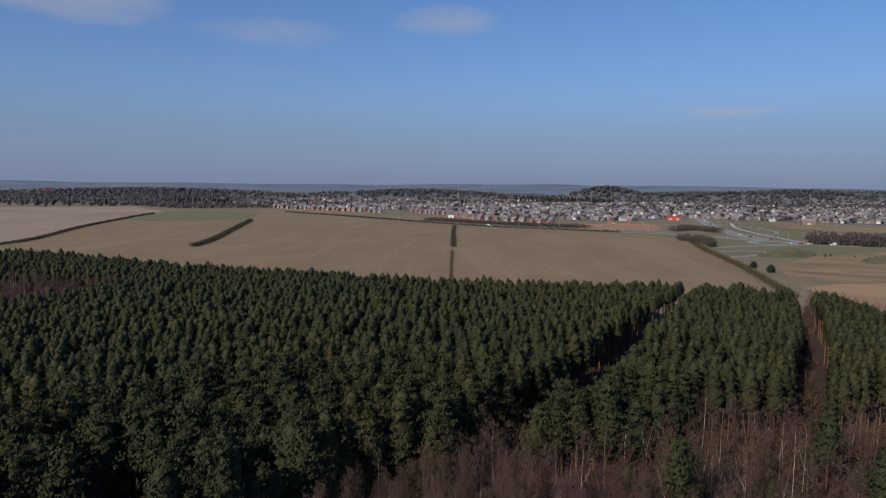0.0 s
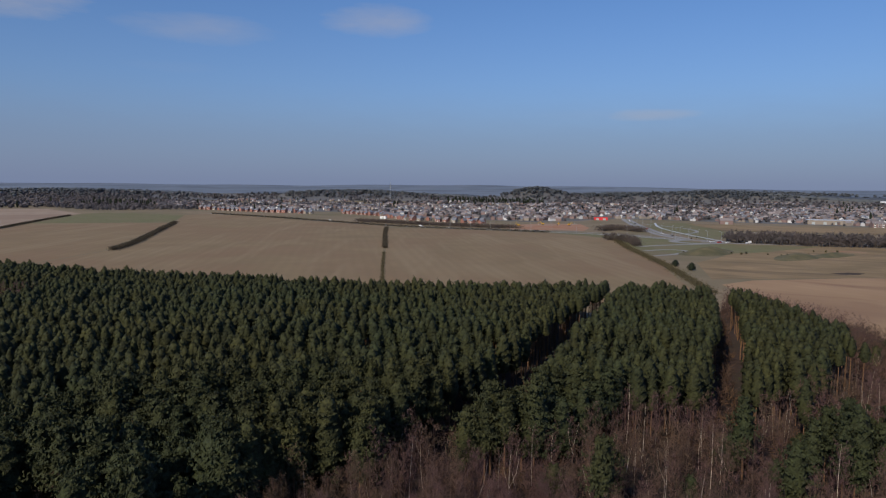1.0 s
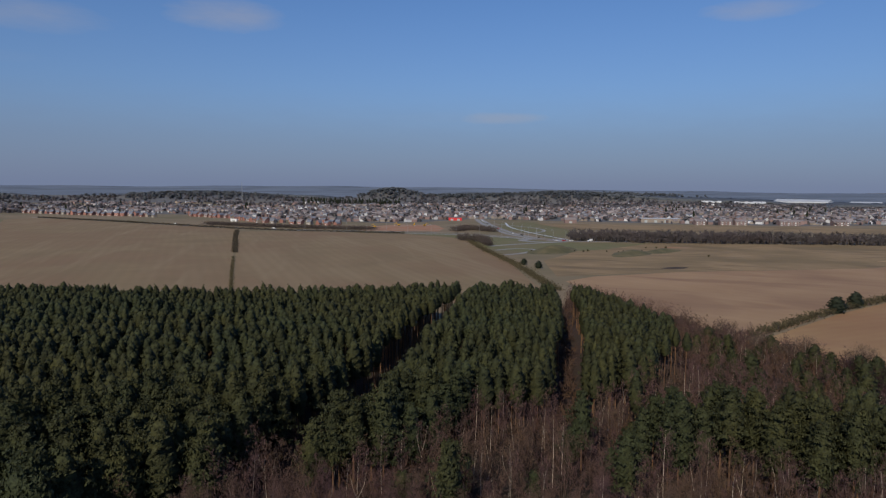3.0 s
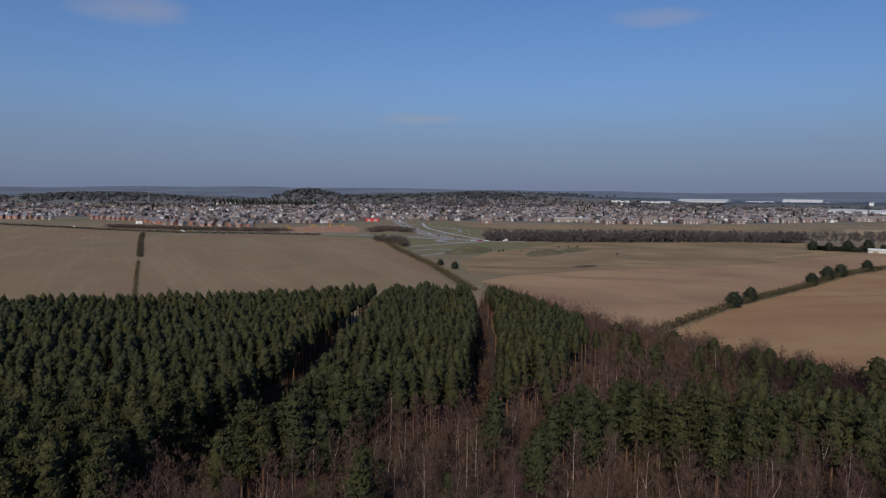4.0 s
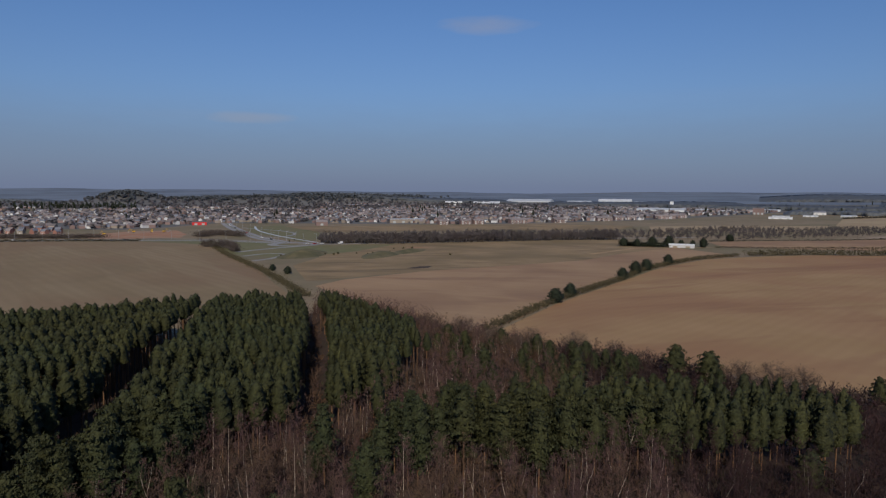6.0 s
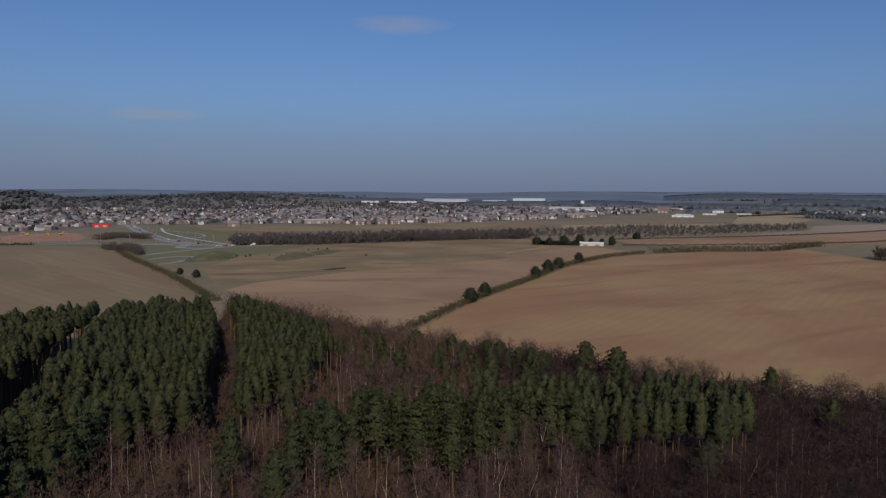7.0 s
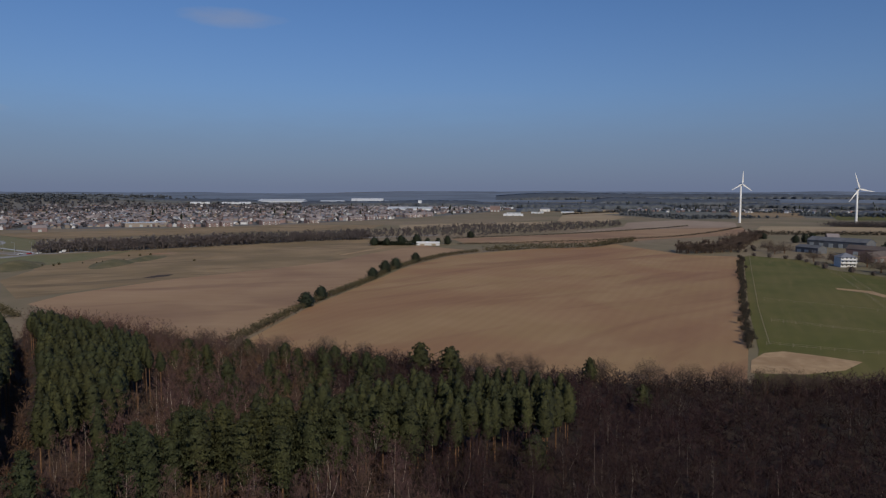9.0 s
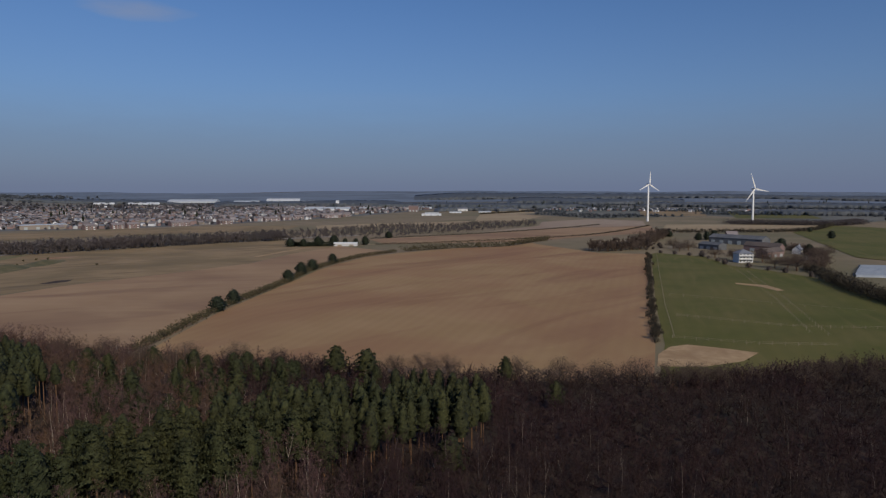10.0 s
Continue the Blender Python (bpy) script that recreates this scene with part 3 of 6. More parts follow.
# ---------------------------------------------------------------- the land
def build_ground():
    rad = np.concatenate([np.linspace(0, 400, 9), np.linspace(500, 2200, 12), np.linspace(2350, 4900, 26)])
    n = 180
    V, F = [(0, 0, 0)], []
    for r in rad[1:]:
        a = np.arange(n) * 2 * math.pi / n
        x, y = r * np.sin(a), r * np.cos(a)
        V += list(zip(x, y, height(x, y)))
    F += [(0, 1 + (k + 1) % n, 1 + k) for k in range(n)]
    for i in range(len(rad) - 2):
        b0, b1 = 1 + i * n, 1 + (i + 1) * n
        for k in range(n):
            q = (k + 1) % n
            F += [(b0 + k, b0 + q, b1 + q), (b0 + k, b1 + q, b1 + k)]
    # beyond 2050 m the ground takes the greyer, bluer material
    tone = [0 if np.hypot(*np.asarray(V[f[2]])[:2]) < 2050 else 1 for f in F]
    ob = new("ground", tri_mesh("ground", V, F, [M["land"], M["far_ground"]], tone, smooth=True))
    tagged(ob, "rough winter grassland and open land to the horizon", "ground", kind="structure")


build_ground()


def far_ridge():
    """The distance: the last plain and ridge before the sky, with haze in their colour."""
    n, V, F = 240, [], []
    rad = np.linspace(2900, 4700, 16)
    for k in range(n + 1):
        a = radians(-75 + 210 * k / n)
        for r in rad:
            x, y = r * math.sin(a), r * math.cos(a)
            V.append((x, y, float(height(x, y)) + 0.8))
        h = 46 + 6 * math.sin(a * 5.3 + 1) + 4 * math.sin(a * 13) + 2.5 * math.sin(a * 37 + 2)
        V += [(4790 * math.sin(a), 4790 * math.cos(a), h), (4860 * math.sin(a), 4860 * math.cos(a), h - 6)]
    m = len(rad) + 2
    for k in range(n):
        for j in range(m - 1):
            p, q = k * m + j, (k + 1) * m + j
            F += [(p, q, q + 1), (p, q + 1, p + 1)]
    tagged(new("backdrop", tri_mesh("backdrop", V, F, [M["ridge"]], smooth=True)), "plain and wooded ridge on the horizon in haze-tinted blue-grey", "hills", kind="structure")


far_ridge()

WOOD = [(-330, 410), (-222, 345), (-190, 339), (-136, 304), (-103, 289), (-69, 277), (-18, 259), (43, 243), (89, 243),
        (124, 242), (140, 262), (158, 292), (165, 268), (165, 218), (162, 190), (168, 168), (163, 154), (178, 122), (175, 93),
        (188, 76), (190, 62), (196, 44), (200, 28), (222, 6), (240, -12), (262, -45), (120, -60), (-60, -40), (-330, 120)]
sheet("wood_floor", WOOD, 0.05, M["litter"], "dark leaf litter and dead bracken under the wood", "forest floor")
FIELD_A = [(4, 254), (14, 787), (74, 776), (132, 745), (184, 709), (226, 633), (203, 539), (190, 468), (179, 412), (160, 345), (145, 285), (124, 243), (89, 244), (43, 244), (6, 253)]
sheet("field_1", FIELD_A, 0.06, M["soil_west"], "wide olive-brown drilled arable field beyond the pines")
FIELD_B = [(2, 256), (12, 787), (10, 831), (-63, 910), (-155, 1022), (-267, 1143), (-291, 1092), (-246, 877), (-218, 722), (-190, 509), (-200, 430), (-150, 312), (-136, 305), (-103, 290), (-69, 278), (-18, 260)]
sheet("field_2", FIELD_B, 0.06, M["soil_west"], "olive-brown drilled arable field between two dark hedges")
FIELD_C = [(-202, 430), (-192, 509), (-248, 877), (-400, 849), (-379, 726), (-335, 565), (-331, 480), (-330, 412), (-222, 347), (-190, 341), (-152, 314)]
sheet("field_3", FIELD_C, 0.06, M["soil_west"], "pale drilled arable field with a worn corner")
STRIP = [(-402, 853), (-452, 1122), (-438, 1175), (-291, 1095), (-250, 885)]
sheet("field_4", STRIP, 0.06, M["verge"], "green strip of winter crop on the crest", "field")
FIELD_D = [(-334, 480), (-338, 565), (-382, 726), (-425, 933), (-454, 1122), (-600, 1330), (-769, 1500), (-900, 1420), (-900, 700), (-500, 400)]
sheet("field_5", FIELD_D, 0.06, M["soil_far"], "pinkish bare tilled field on the far rise")
FIELD_M = [(166, 265), (166, 218), (164, 186), (194, 197), (237, 218), (296, 240), (335, 254), (385, 274), (421, 283), (477, 294), (528, 290), (560, 372),
           (470, 360), (400, 340), (330, 345), (262, 352), (200, 345), (175, 330)]
sheet("field_6", FIELD_M, 0.07, M["soil_mid"], "smooth bare tilled field beside the wood")
FIELD_E = [(166, 152), (169, 183), (196, 196), (237, 215), (296, 237), (335, 251), (385, 270), (421, 280), (477, 290), (526, 282), (582, 262), (628, 225), (679, 219),
           (660, 205), (593, 132), (600, 92), (475, 72), (337, 50), (253, 36), (202, 29), (192, 60), (176, 93), (180, 122)]
sheet("field_7", FIELD_E, 0.08, M["soil_east"], "large red-brown ploughed field with faint furrows")
MEADOW = [(262, 353), (330, 346), (400, 341), (470, 361), (561, 373), (534, 412), (594, 459), (535, 492), (481, 510), (375, 543), (300, 560), (250, 470), (210, 430), (180, 350)]
sheet("rough_meadow", MEADOW, 0.05, M["rough_grass"], "tussocky rough winter grassland with bare patches")
PADDOCK = [(604, 90), (614, 88), (595, 47), (535, 27), (498, -11), (471, -31), (424, -53), (330, -75), (262, -60), (236, -10), (222, 7), (204, 28), (254, 33), (337, 48), (475, 70)]
sheet("paddock", PADDOCK, 0.09, M["grass"], "grazed green horse paddock split by fences", "paddock")
sheet("sand_patch", [(222, 31), (238, 33), (251, 31), (257, 26), (256, 14), (254, 4), (240, 8), (228, 18)], 0.13, M["sand"], "bare trodden sandy corner of the paddock", "bare ground")
sheet("worn_track", [(430, 18), (436, 19), (432, 2), (414, -6), (410, -3), (424, 5)], 0.13, M["sand"], "worn sandy patch in the pasture", "bare ground")
FAR_FIELDS = [
    ([(867, 618), (999, 556), (1120, 470), (1010, 440), (960, 440), (925, 515), (760, 540)], "stubble"),
    ([(1130, 470), (1439, 586), (1560, 560), (1398, 430), (1196, 399), (1140, 365), (1040, 420)], "stubble"),
    ([(1450, 592), (1857, 705), (1906, 603), (1560, 500)], "stubble"),
    ([(600, 345), (650, 393), (794, 320), (966, 262), (1083, 165), (912, 128), (770, 200), (690, 225)], "soil_mid"),
    ([(820, 330), (1010, 316), (1140, 350), (1300, 300), (1240, 200), (1080, 170), (966, 266)], "soil_far"),
    ([(915, 128), (1008, 44), (985, -23), (1201, -81), (1180, 52), (1131, 147)], "stubble"),
    ([(640, -60), (985, -25), (1200, -82), (1100, -260), (560, -130)], "grass"),
    ([(1200, 1480), (1330, 1470), (1350, 1600), (1210, 1600)], "grass"),
    ([(400, 760), (640, 650), (760, 590), (860, 640), (790, 740), (650, 800), (420, 900)], "rough_grass"),
    ([(1500, 250), (2000, 330), (2050, 180), (1550, 120)], "rough_grass"),
    ([(1450, 60), (1900, 100), (1950, -60), (1500, -90)], "grass"),
]
for i, (poly, key) in enumerate(FAR_FIELDS):
    sheet("far_field", poly, 0.20 + 0.02 * i, M[key], "distant pasture" if key == "grass" else "distant bare stubble field")
sheet("building_site", [(150, 775), (178, 763), (232, 747), (255, 800), (270, 885), (224, 896), (160, 850)], 0.08, M["earth"], "stripped orange earth of a building site", "bare ground")
sheet("verge", [(186, 745), (250, 690), (300, 575), (375, 548), (300, 500), (225, 480), (205, 540), (230, 633), (186, 709)], 0.06, M["verge"], "green road verge and banks by the roundabout", "grass")
sheet("verge_east", [(310, 620), (330, 800), (380, 930), (440, 930), (400, 760), (350, 640)], 0.06, M["verge"], "green verge beside the dual carriageway", "grass")

FRONT_AZ = [-36, -20, -16, -12, -8, -4, 0.4, 3, 8, 13, 16, 20, 28, 38, 45, 55, 60, 64]
FRONT_R = [2300, 1850, 1520, 1390, 1300, 1270, 1230, 1060, 1010, 960, 1000, 1110, 1080, 1060, 1110, 1330, 1600, 2000]
near_line = [(r * math.sin(radians(q)), r * math.cos(radians(q))) for q, r in zip(FRONT_AZ, FRONT_R)]
far_line = [(2250 * math.sin(radians(q)), 2250 * math.cos(radians(q))) for q in range(64, -21, -6)]
sheet("town_ground", near_line[1:] + far_line, 0.04, M["town"], "gardens, streets and yards of the suburb", "town ground")



def mound(cx, cy, rx, ry, top, turn, label):
    """A smooth grassy bank."""
    V, F, n, m = [(0, 0, top)], [], 24, 5
    for i in range(1, m + 1):
        f = i / m
        for k in range(n):
            a_ = 2 * math.pi * k / n
            w = 1 + 0.08 * math.sin(3 * a_ + cx)
            V.append((rx * f * w * math.cos(a_), ry * f * w * math.sin(a_), top * (0.5 + 0.5 * math.cos(math.pi * f)) - (0.15 if i == m else 0)))
    F += [(0, 1 + k, 1 + (k + 1) % n) for k in range(n)]
    for i in range(m - 1):
        for k in range(n):
            q, s = 1 + i * n + k, 1 + i * n + (k + 1) % n
            F += [(q, q + n, s + n), (q, s + n, s)]
    ob = new("grass_mound", tri_mesh("grass_mound", V, F, [M["mound"]], smooth=True))
    ob.matrix_basis = pose(cx, cy, 0.05, 0, 0, turn)
    tagged(ob, label, "mound", kind="structure")


mound(252, 498, 38, 17, 4.6, 42, "olive grassy earth bank beside the roundabout")
mound(300, 462, 34, 14, 3.0, 40, "low grassy bank with tussocks in the meadow")
mound(336, 474, 26, 11, 2.4, 30, "low grassy bank with tussocks in the meadow")
sheet("bare_patch", [(356, 512), (372, 507), (384, 500), (376, 496), (360, 502)], 0.10, M["earth"], "orange bare earth scrape in the meadow", "bare ground")
# flat patch, darker than the soil round it
sheet("bare_patch", [(262, 372), (276, 376), (284, 372), (276, 366), (266, 367)], 0.10, M["litter"], "small dark brown patch on the tilled field", "bare ground")
sheet("bare_patch", [(440, 372), (500, 384), (540, 392), (536, 388), (498, 379), (444, 368)], 0.10, M["sand"], "pale eroded ditch edge along the meadow", "bare ground")
sheet("verge_strip", [(60, 812), (190, 742), (246, 697), (244, 690), (186, 733), (58, 804)], 0.10, M["verge"], "green verge between the roads", "grass")

# roads
ROAD_1 = smooth_line([(-270, 1160), (-150, 1035), (-60, 925), (12, 845), (76, 790), (134, 760), (188, 726), (246, 680), (287, 618)])
strip("road_1", ROAD_1, 7.5, 0.12, M["asphalt"], "grey two-lane road along the field edge")
ROAD_2 = smooth_line([(294, 612), (296, 655), (301, 706), (331, 838), (372, 985), (440, 1200)])
strip("road_2", ROAD_2, 15, 0.13, M["asphalt"], "wide grey dual carriageway leading into town")
strip("road_median", ROAD_2, 1.6, 0.17, M["verge"], "narrow grass median of the dual carriageway", "median")
ROAD_3 = smooth_line([(296, 600), (315, 583), (345, 572), (400, 553), (500, 522), (600, 490), (700, 440)])
strip("road_3", ROAD_3, 8, 0.12, M["asphalt"], "grey road past the shelter belt")
strip("farm_track", smooth_line([(560, 366), (640, 330), (760, 270), (900, 220), (1050, 190)]), 3, 0.1, M["sand"], "pale farm track between fields", "track")
strip("bridleway", smooth_line([(20, 836), (-60, 906), (-150, 1016), (-262, 1138)]), 4, 0.1, M["rough_grass"], "grassy headland track along the field", "track")
a = np.linspace(0, 2 * math.pi, 33)
strip("roundabout", np.stack([291 + 20 * np.cos(a), 598 + 20 * np.sin(a)], 1), 9, 0.14, M["asphalt"], "grey roundabout carriageway round a grass island")
strip("road_4", smooth_line([(60, 818), (130, 782), (195, 745), (250, 702), (284, 640)]), 5, 0.13, M["asphalt"], "pale grey service road beside the verge")
strip("road_5", smooth_line([(300, 700), (330, 705), (360, 740), (372, 800), (360, 900)]), 4, 0.12, M["asphalt"], "curving pale cycle path on the bank", "path")
strip("road_6", smooth_line([(208, 512), (229, 521), (240, 512), (232, 497), (216, 482), (200, 474)]), 4.5, 0.13, M["asphalt"], "looping grey access lane below the roundabout", "road")
strip("road_7", smooth_line([(216, 548), (240, 560), (268, 570), (291, 576)]), 6, 0.13, M["asphalt"], "grey slip road joining the roundabout", "road")
strip("road_8", smooth_line([(318, 600), (322, 640), (330, 720), (350, 820), (386, 921)]), 3, 0.13, M["clad_pale"], "pale kerbed footpath along the grass bank", "path")
strip("road_edge_line", ROAD_1 + np.array([-2.5, -2.8]), 0.35, 0.15, M["paint"], "white edge line of the road", "road marking")


# ---------------------------------------------------------------- the wood
BLOCK_1 = [(-330, 405), (-222, 343), (-190, 337), (-136, 302), (-103, 287), (-69, 275), (-18, 257), (43, 241), (86, 241), (47, 178), (31, 152), (15, 128), (4, 114), (0, 99), (-8, 100),
           (-14, 94), (-20, 84), (-27, 74), (-33, 74), (-35, 86), (-38, 94), (-43, 90), (-45, 78), (-52, 72), (-72, 70), (-100, 74), (-140, 84), (-330, 130)]
GLADE = [(-162, 250), (-134, 253), (-110, 238), (-118, 217), (-133, 203), (-240, 190), (-270, 250)]
BLOCK_2 = [(92, 242), (122, 239), (103, 195), (76, 143), (66, 127), (56, 124), (46, 123), (37, 113), (26, 107), (18, 105), (12, 106), (20, 112), (30, 126), (43, 150), (55, 176)]
BLOCK_3 = [(131, 240), (131, 210), (126, 170), (112, 148), (96, 133), (80, 126), (72, 123), (79, 140), (105, 192)]
BLOCK_4 = [(67, 93), (72, 103), (92, 101), (118, 95), (136, 87), (154, 69), (146, 53), (133, 51), (125, 59), (117, 66), (110, 73), (104, 79), (88, 80), (86, 87), (78, 92)]
RIDES = [[(86, 243), (47, 178), (31, 152), (15, 128), (1, 108), (12, 86), (16, 104), (30, 126), (43, 150), (55, 176), (92, 243)],
         [(122, 241), (103, 195), (76, 143), (61, 116), (68, 111), (82, 141), (109, 193), (135, 243)]]

g = np.random.default_rng(5)
pine_near = [pine_parts(np.random.default_rng(100 + k), 15.4, (3.1, 3.7, 2.8, 3.6, 2.8, 3.3)[k], (11, 10, 11, 10, 9, 10)[k], 6, 27, 0.54, 0.33, low=(0.28, 0.2, 0.38, 0.26, 0.46, 0.32)[k], dome=(1.8, 2.4, 1.7, 2.8, 3.0, 2.1)[k], core=0.7, puff=0.17) for k in range(6)]
pine_mid = []
for k in range(8):
    t, c = clump_pine(np.random.default_rng(200 + k), 15.2, 2.0 + 0.08 * k, 24, 15, 0.42, 0.21, low=0.36, power=1.7 + 0.2 * k, size=0.56, fill=0.84)
    pine_mid.append(merge([(t[0], t[1], 0), (c[0], c[1], 1)]))
pine_far = []
for k in range(8):
    t, c = clump_pine(np.random.default_rng(250 + k), 14.8, 1.45 + 0.07 * k, 10, 8, 0.42, 0.24, low=0.62, power=1.9 + 0.2 * k, size=0.48, fill=0.9)
    pine_far.append(merge([(t[0], t[1], 0), (c[0], c[1], 1)]))
birch_near = [birch_parts(np.random.default_rng(300 + k), 12.6, 46, 34, 0.5, 0.026) for k in range(6)]
birch_mid = []
for k in range(8):
    w, c = birch_parts(np.random.default_rng(400 + k), 12.0, 15, 15, 0.58, 0.055, sides=3, forks=2, radius=0.055, wood_limbs=False)
    birch_mid.append(merge([(w[0], w[1], 0), (c[0], c[1], 1)]))
birch_far = []
for k in range(8):
    w, c = birch_parts(np.random.default_rng(450 + k), 11.4, 11, 12, 0.62, 0.10, sides=3, forks=1, radius=0.05, wood_limbs=False, spread=0.19)
    birch_far.append(merge([(w[0], w[1], 0), (c[0], c[1], 1)]))


def in_sweep(P):
    """Leaves out what lies well beside the way's field of view."""
    ang = np.degrees(np.arctan2(P[:, 0] - 6, P[:, 1] - 3))
    d = np.linalg.norm(P - np.array([6.0, 3.0]), axis=1)
    return P[((ang > -43) & (ang < 108)) | (d < 90)]


EYE_PLAN = np.array([6.0, 3.0])
pines = []
for blk, step in ((BLOCK_1, 3.6), (BLOCK_2, 3.6), (BLOCK_3, 3.6), (BLOCK_4, 3.7)):
    P, Q = grid_points(blk, step, g), grid_points(blk, 2.9, g)
    P = np.concatenate([P[np.linalg.norm(P - EYE_PLAN, axis=1) < 165], Q[np.linalg.norm(Q - EYE_PLAN, axis=1) >= 165]])
    if blk is BLOCK_1:
        P = P[~inside(P, GLADE)]
    pines.append(P)
pines = in_sweep(np.concatenate(pines))
P = in_sweep(grid_points(WOOD, 3.75, g, 0.5))
taken = np.zeros(len(P), bool)
for blk in (BLOCK_1, BLOCK_2, BLOCK_3, BLOCK_4):
    taken |= inside(P, blk)
taken &= ~inside(P, GLADE)
rest = P[~taken]
in_ride = (inside(rest, RIDES[0]) | inside(rest, RIDES[1])) & (rest[:, 1] > 112)
rides, rest = rest[in_ride], rest[~in_ride]
odd = g.uniform(size=len(rest)) < np.where((rest[:, 0] * 0.8 - rest[:, 1] * 0.6) > 42, 0.004, 0.012)
extra = rest[odd & (rest[:, 0] < 125)]
birches = rest[~odd]
def clear_of(P, line, width):
    """Which points stand farther than width from a line."""
    far_off = np.ones(len(P), bool)
    for a, b in zip(np.array(line[:-1], float), np.array(line[1:], float)):
        t = np.clip(((P - a) @ (b - a)) / ((b - a) @ (b - a)), 0, 1)
        far_off &= np.linalg.norm(P - a - t[:, None] * (b - a), axis=1) > width
    return far_off


RIDE_LINES = [[(89, 243), (51, 177), (37, 151), (23, 127), (8, 107)], [(128, 242), (106, 194), (79, 142), (65, 118)]]
for line in RIDE_LINES:
    away = clear_of(pines, line, 4.8 if line is RIDE_LINES[0] else 2.8)
    pines = pines[away | ((pines[:, 1] > 205) & clear_of(pines, line, 2.2))]
pines = np.concatenate([pines, extra])
keep = g.uniform(size=len(pines)) > 0.035
gaps, pines = pines[~keep], pines[keep]


def thing_tree(name, parts_list, mats, names, label, category, group):
    """One tree with its parts at the origin."""
    root = empty(name)
    for pn, (V, F), m in zip(names, parts_list, mats):
        part(pn, tri_mesh(pn, V, F, [m], smooth=True), root)
    return tagged(root, label, category, group)


def split_near(P, limit, near, reach):
    """The trees that stand nearest below the way, and all others."""
    d = np.linalg.norm(P - EYE_PLAN, axis=1)
    ang = np.degrees(np.arctan2(P[:, 0] - 6, P[:, 1] - 3))
    ok = (ang > -42) & (ang < 105) & (d > near) & (d < reach)
    order = np.where(ok)[0]
    order = order[np.argsort(d[order])][:limit]
    mask = np.zeros(len(P), bool)
    mask[order] = True
    return P[mask], P[~mask]


def plant(P, variants, mats, names, nm, label, category, group, lo, hi):
    """Single trees, built once a variant and then copied."""
    base = [thing_tree(nm, v, mats, names, label, category, group) for v in variants[:len(P)]]
    used = [False] * len(base)
    for i, (x, y) in enumerate(P):
        k = i if i < len(base) else int(g.integers(0, len(base)))
        s = g.uniform(lo, hi) * float(vigour(np.array([[x, y]]))[0] if nm == 'birch_tree' else 1)
        m = Matrix.Translation((x, y, 0.03)) @ Matrix.Rotation(g.uniform(0, 6.28), 4, "Z") @ Matrix.Diagonal((s * g.uniform(0.85, 1.1), s * g.uniform(0.85, 1.1), s, 1))
        if used[k]:
            copy_thing(base[k], m)
        else:
            base[k].matrix_basis = m
            used[k] = True


def vigour(P):
    """Trees grow lower towards the east edge of the wood."""
    low = np.interp(P[:, 1], [40, 62, 110, 128, 200], [0.5, 0.58, 0.58, 0.46, 0.42])
    return np.clip(1.0 - low * np.clip((P[:, 0] * 0.9 + P[:, 1] * 0.1 - 98) / 75, 0, 1), 0.4, 1)


near_p, far_p = split_near(pines, 290, 68, 150)
plant(near_p, pine_near, (M["pine_bark"], M["needle"]), ("trunk", "crown"), "pine_tree",
      "tall dark green plantation pine with layered branches", "pine tree", "plantation pines", 0.8, 1.1)
LONE = [(172, 111), (172, 101), (170, 47), (125, 54), (187, 66), (139, 166), (135, 156), (132, 145), (151, 148), (133, 125), (139, 125), (136, 116), (109, 125), (164, 136), (123, 123),
        (28, 99), (61, 109), (65, 102), (41, 111), (146, 158), (148, 136), (157, 127), (152, 104), (128, 137), (143, 108), (48, 96), (75, 111), (158, 150)]
LONE += [tuple(q) for q in grid_points([(104, 124), (118, 140), (134, 172), (150, 190), (164, 150), (174, 116), (170, 80), (150, 96), (120, 106)], 10.5, g, 0.6)]
LONE = [q for q in LONE if inside([q], WOOD)[0]]
beside = np.min(np.linalg.norm(birches[:, None] - np.array(LONE)[None], axis=2), axis=1)
birches = birches[beside > 3.6]
near_b, far_b = split_near(birches, 200, 80, 130)
# birches east of this slanting line get the darker bark and twigs
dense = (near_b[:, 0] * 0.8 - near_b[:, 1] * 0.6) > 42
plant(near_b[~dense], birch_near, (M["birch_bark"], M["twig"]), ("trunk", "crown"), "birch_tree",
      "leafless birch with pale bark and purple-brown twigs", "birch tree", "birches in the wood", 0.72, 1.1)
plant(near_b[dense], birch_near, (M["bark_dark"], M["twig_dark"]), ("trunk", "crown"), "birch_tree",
      "slender birch with dark purple-brown twigs", "birch tree", "young birches in the wood", 0.72, 1.0)

dist = np.linalg.norm(far_p - EYE_PLAN, axis=1)
size = np.clip(g.normal(0.97, 0.045, len(far_p)), 0.84, 1.08) * (0.55 + 0.45 * vigour(far_p))
mid_sel = dist < 165
V, F, ix = merge([scatter(pine_mid, far_p[mid_sel], size[mid_sel], g), scatter(pine_far, far_p[~mid_sel], size[~mid_sel] * 1.06, g)])
tagged(new("pine_plantation", tri_mesh("pine_plantation", V, F, [M["pine_bark"], M["needle"]], ix, smooth=True)),
       "dense dark green pine plantation in even blocks", "pine plantation", kind="stuff")
# same slanting line: darker bark and twigs on its east side
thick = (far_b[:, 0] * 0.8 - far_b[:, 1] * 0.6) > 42
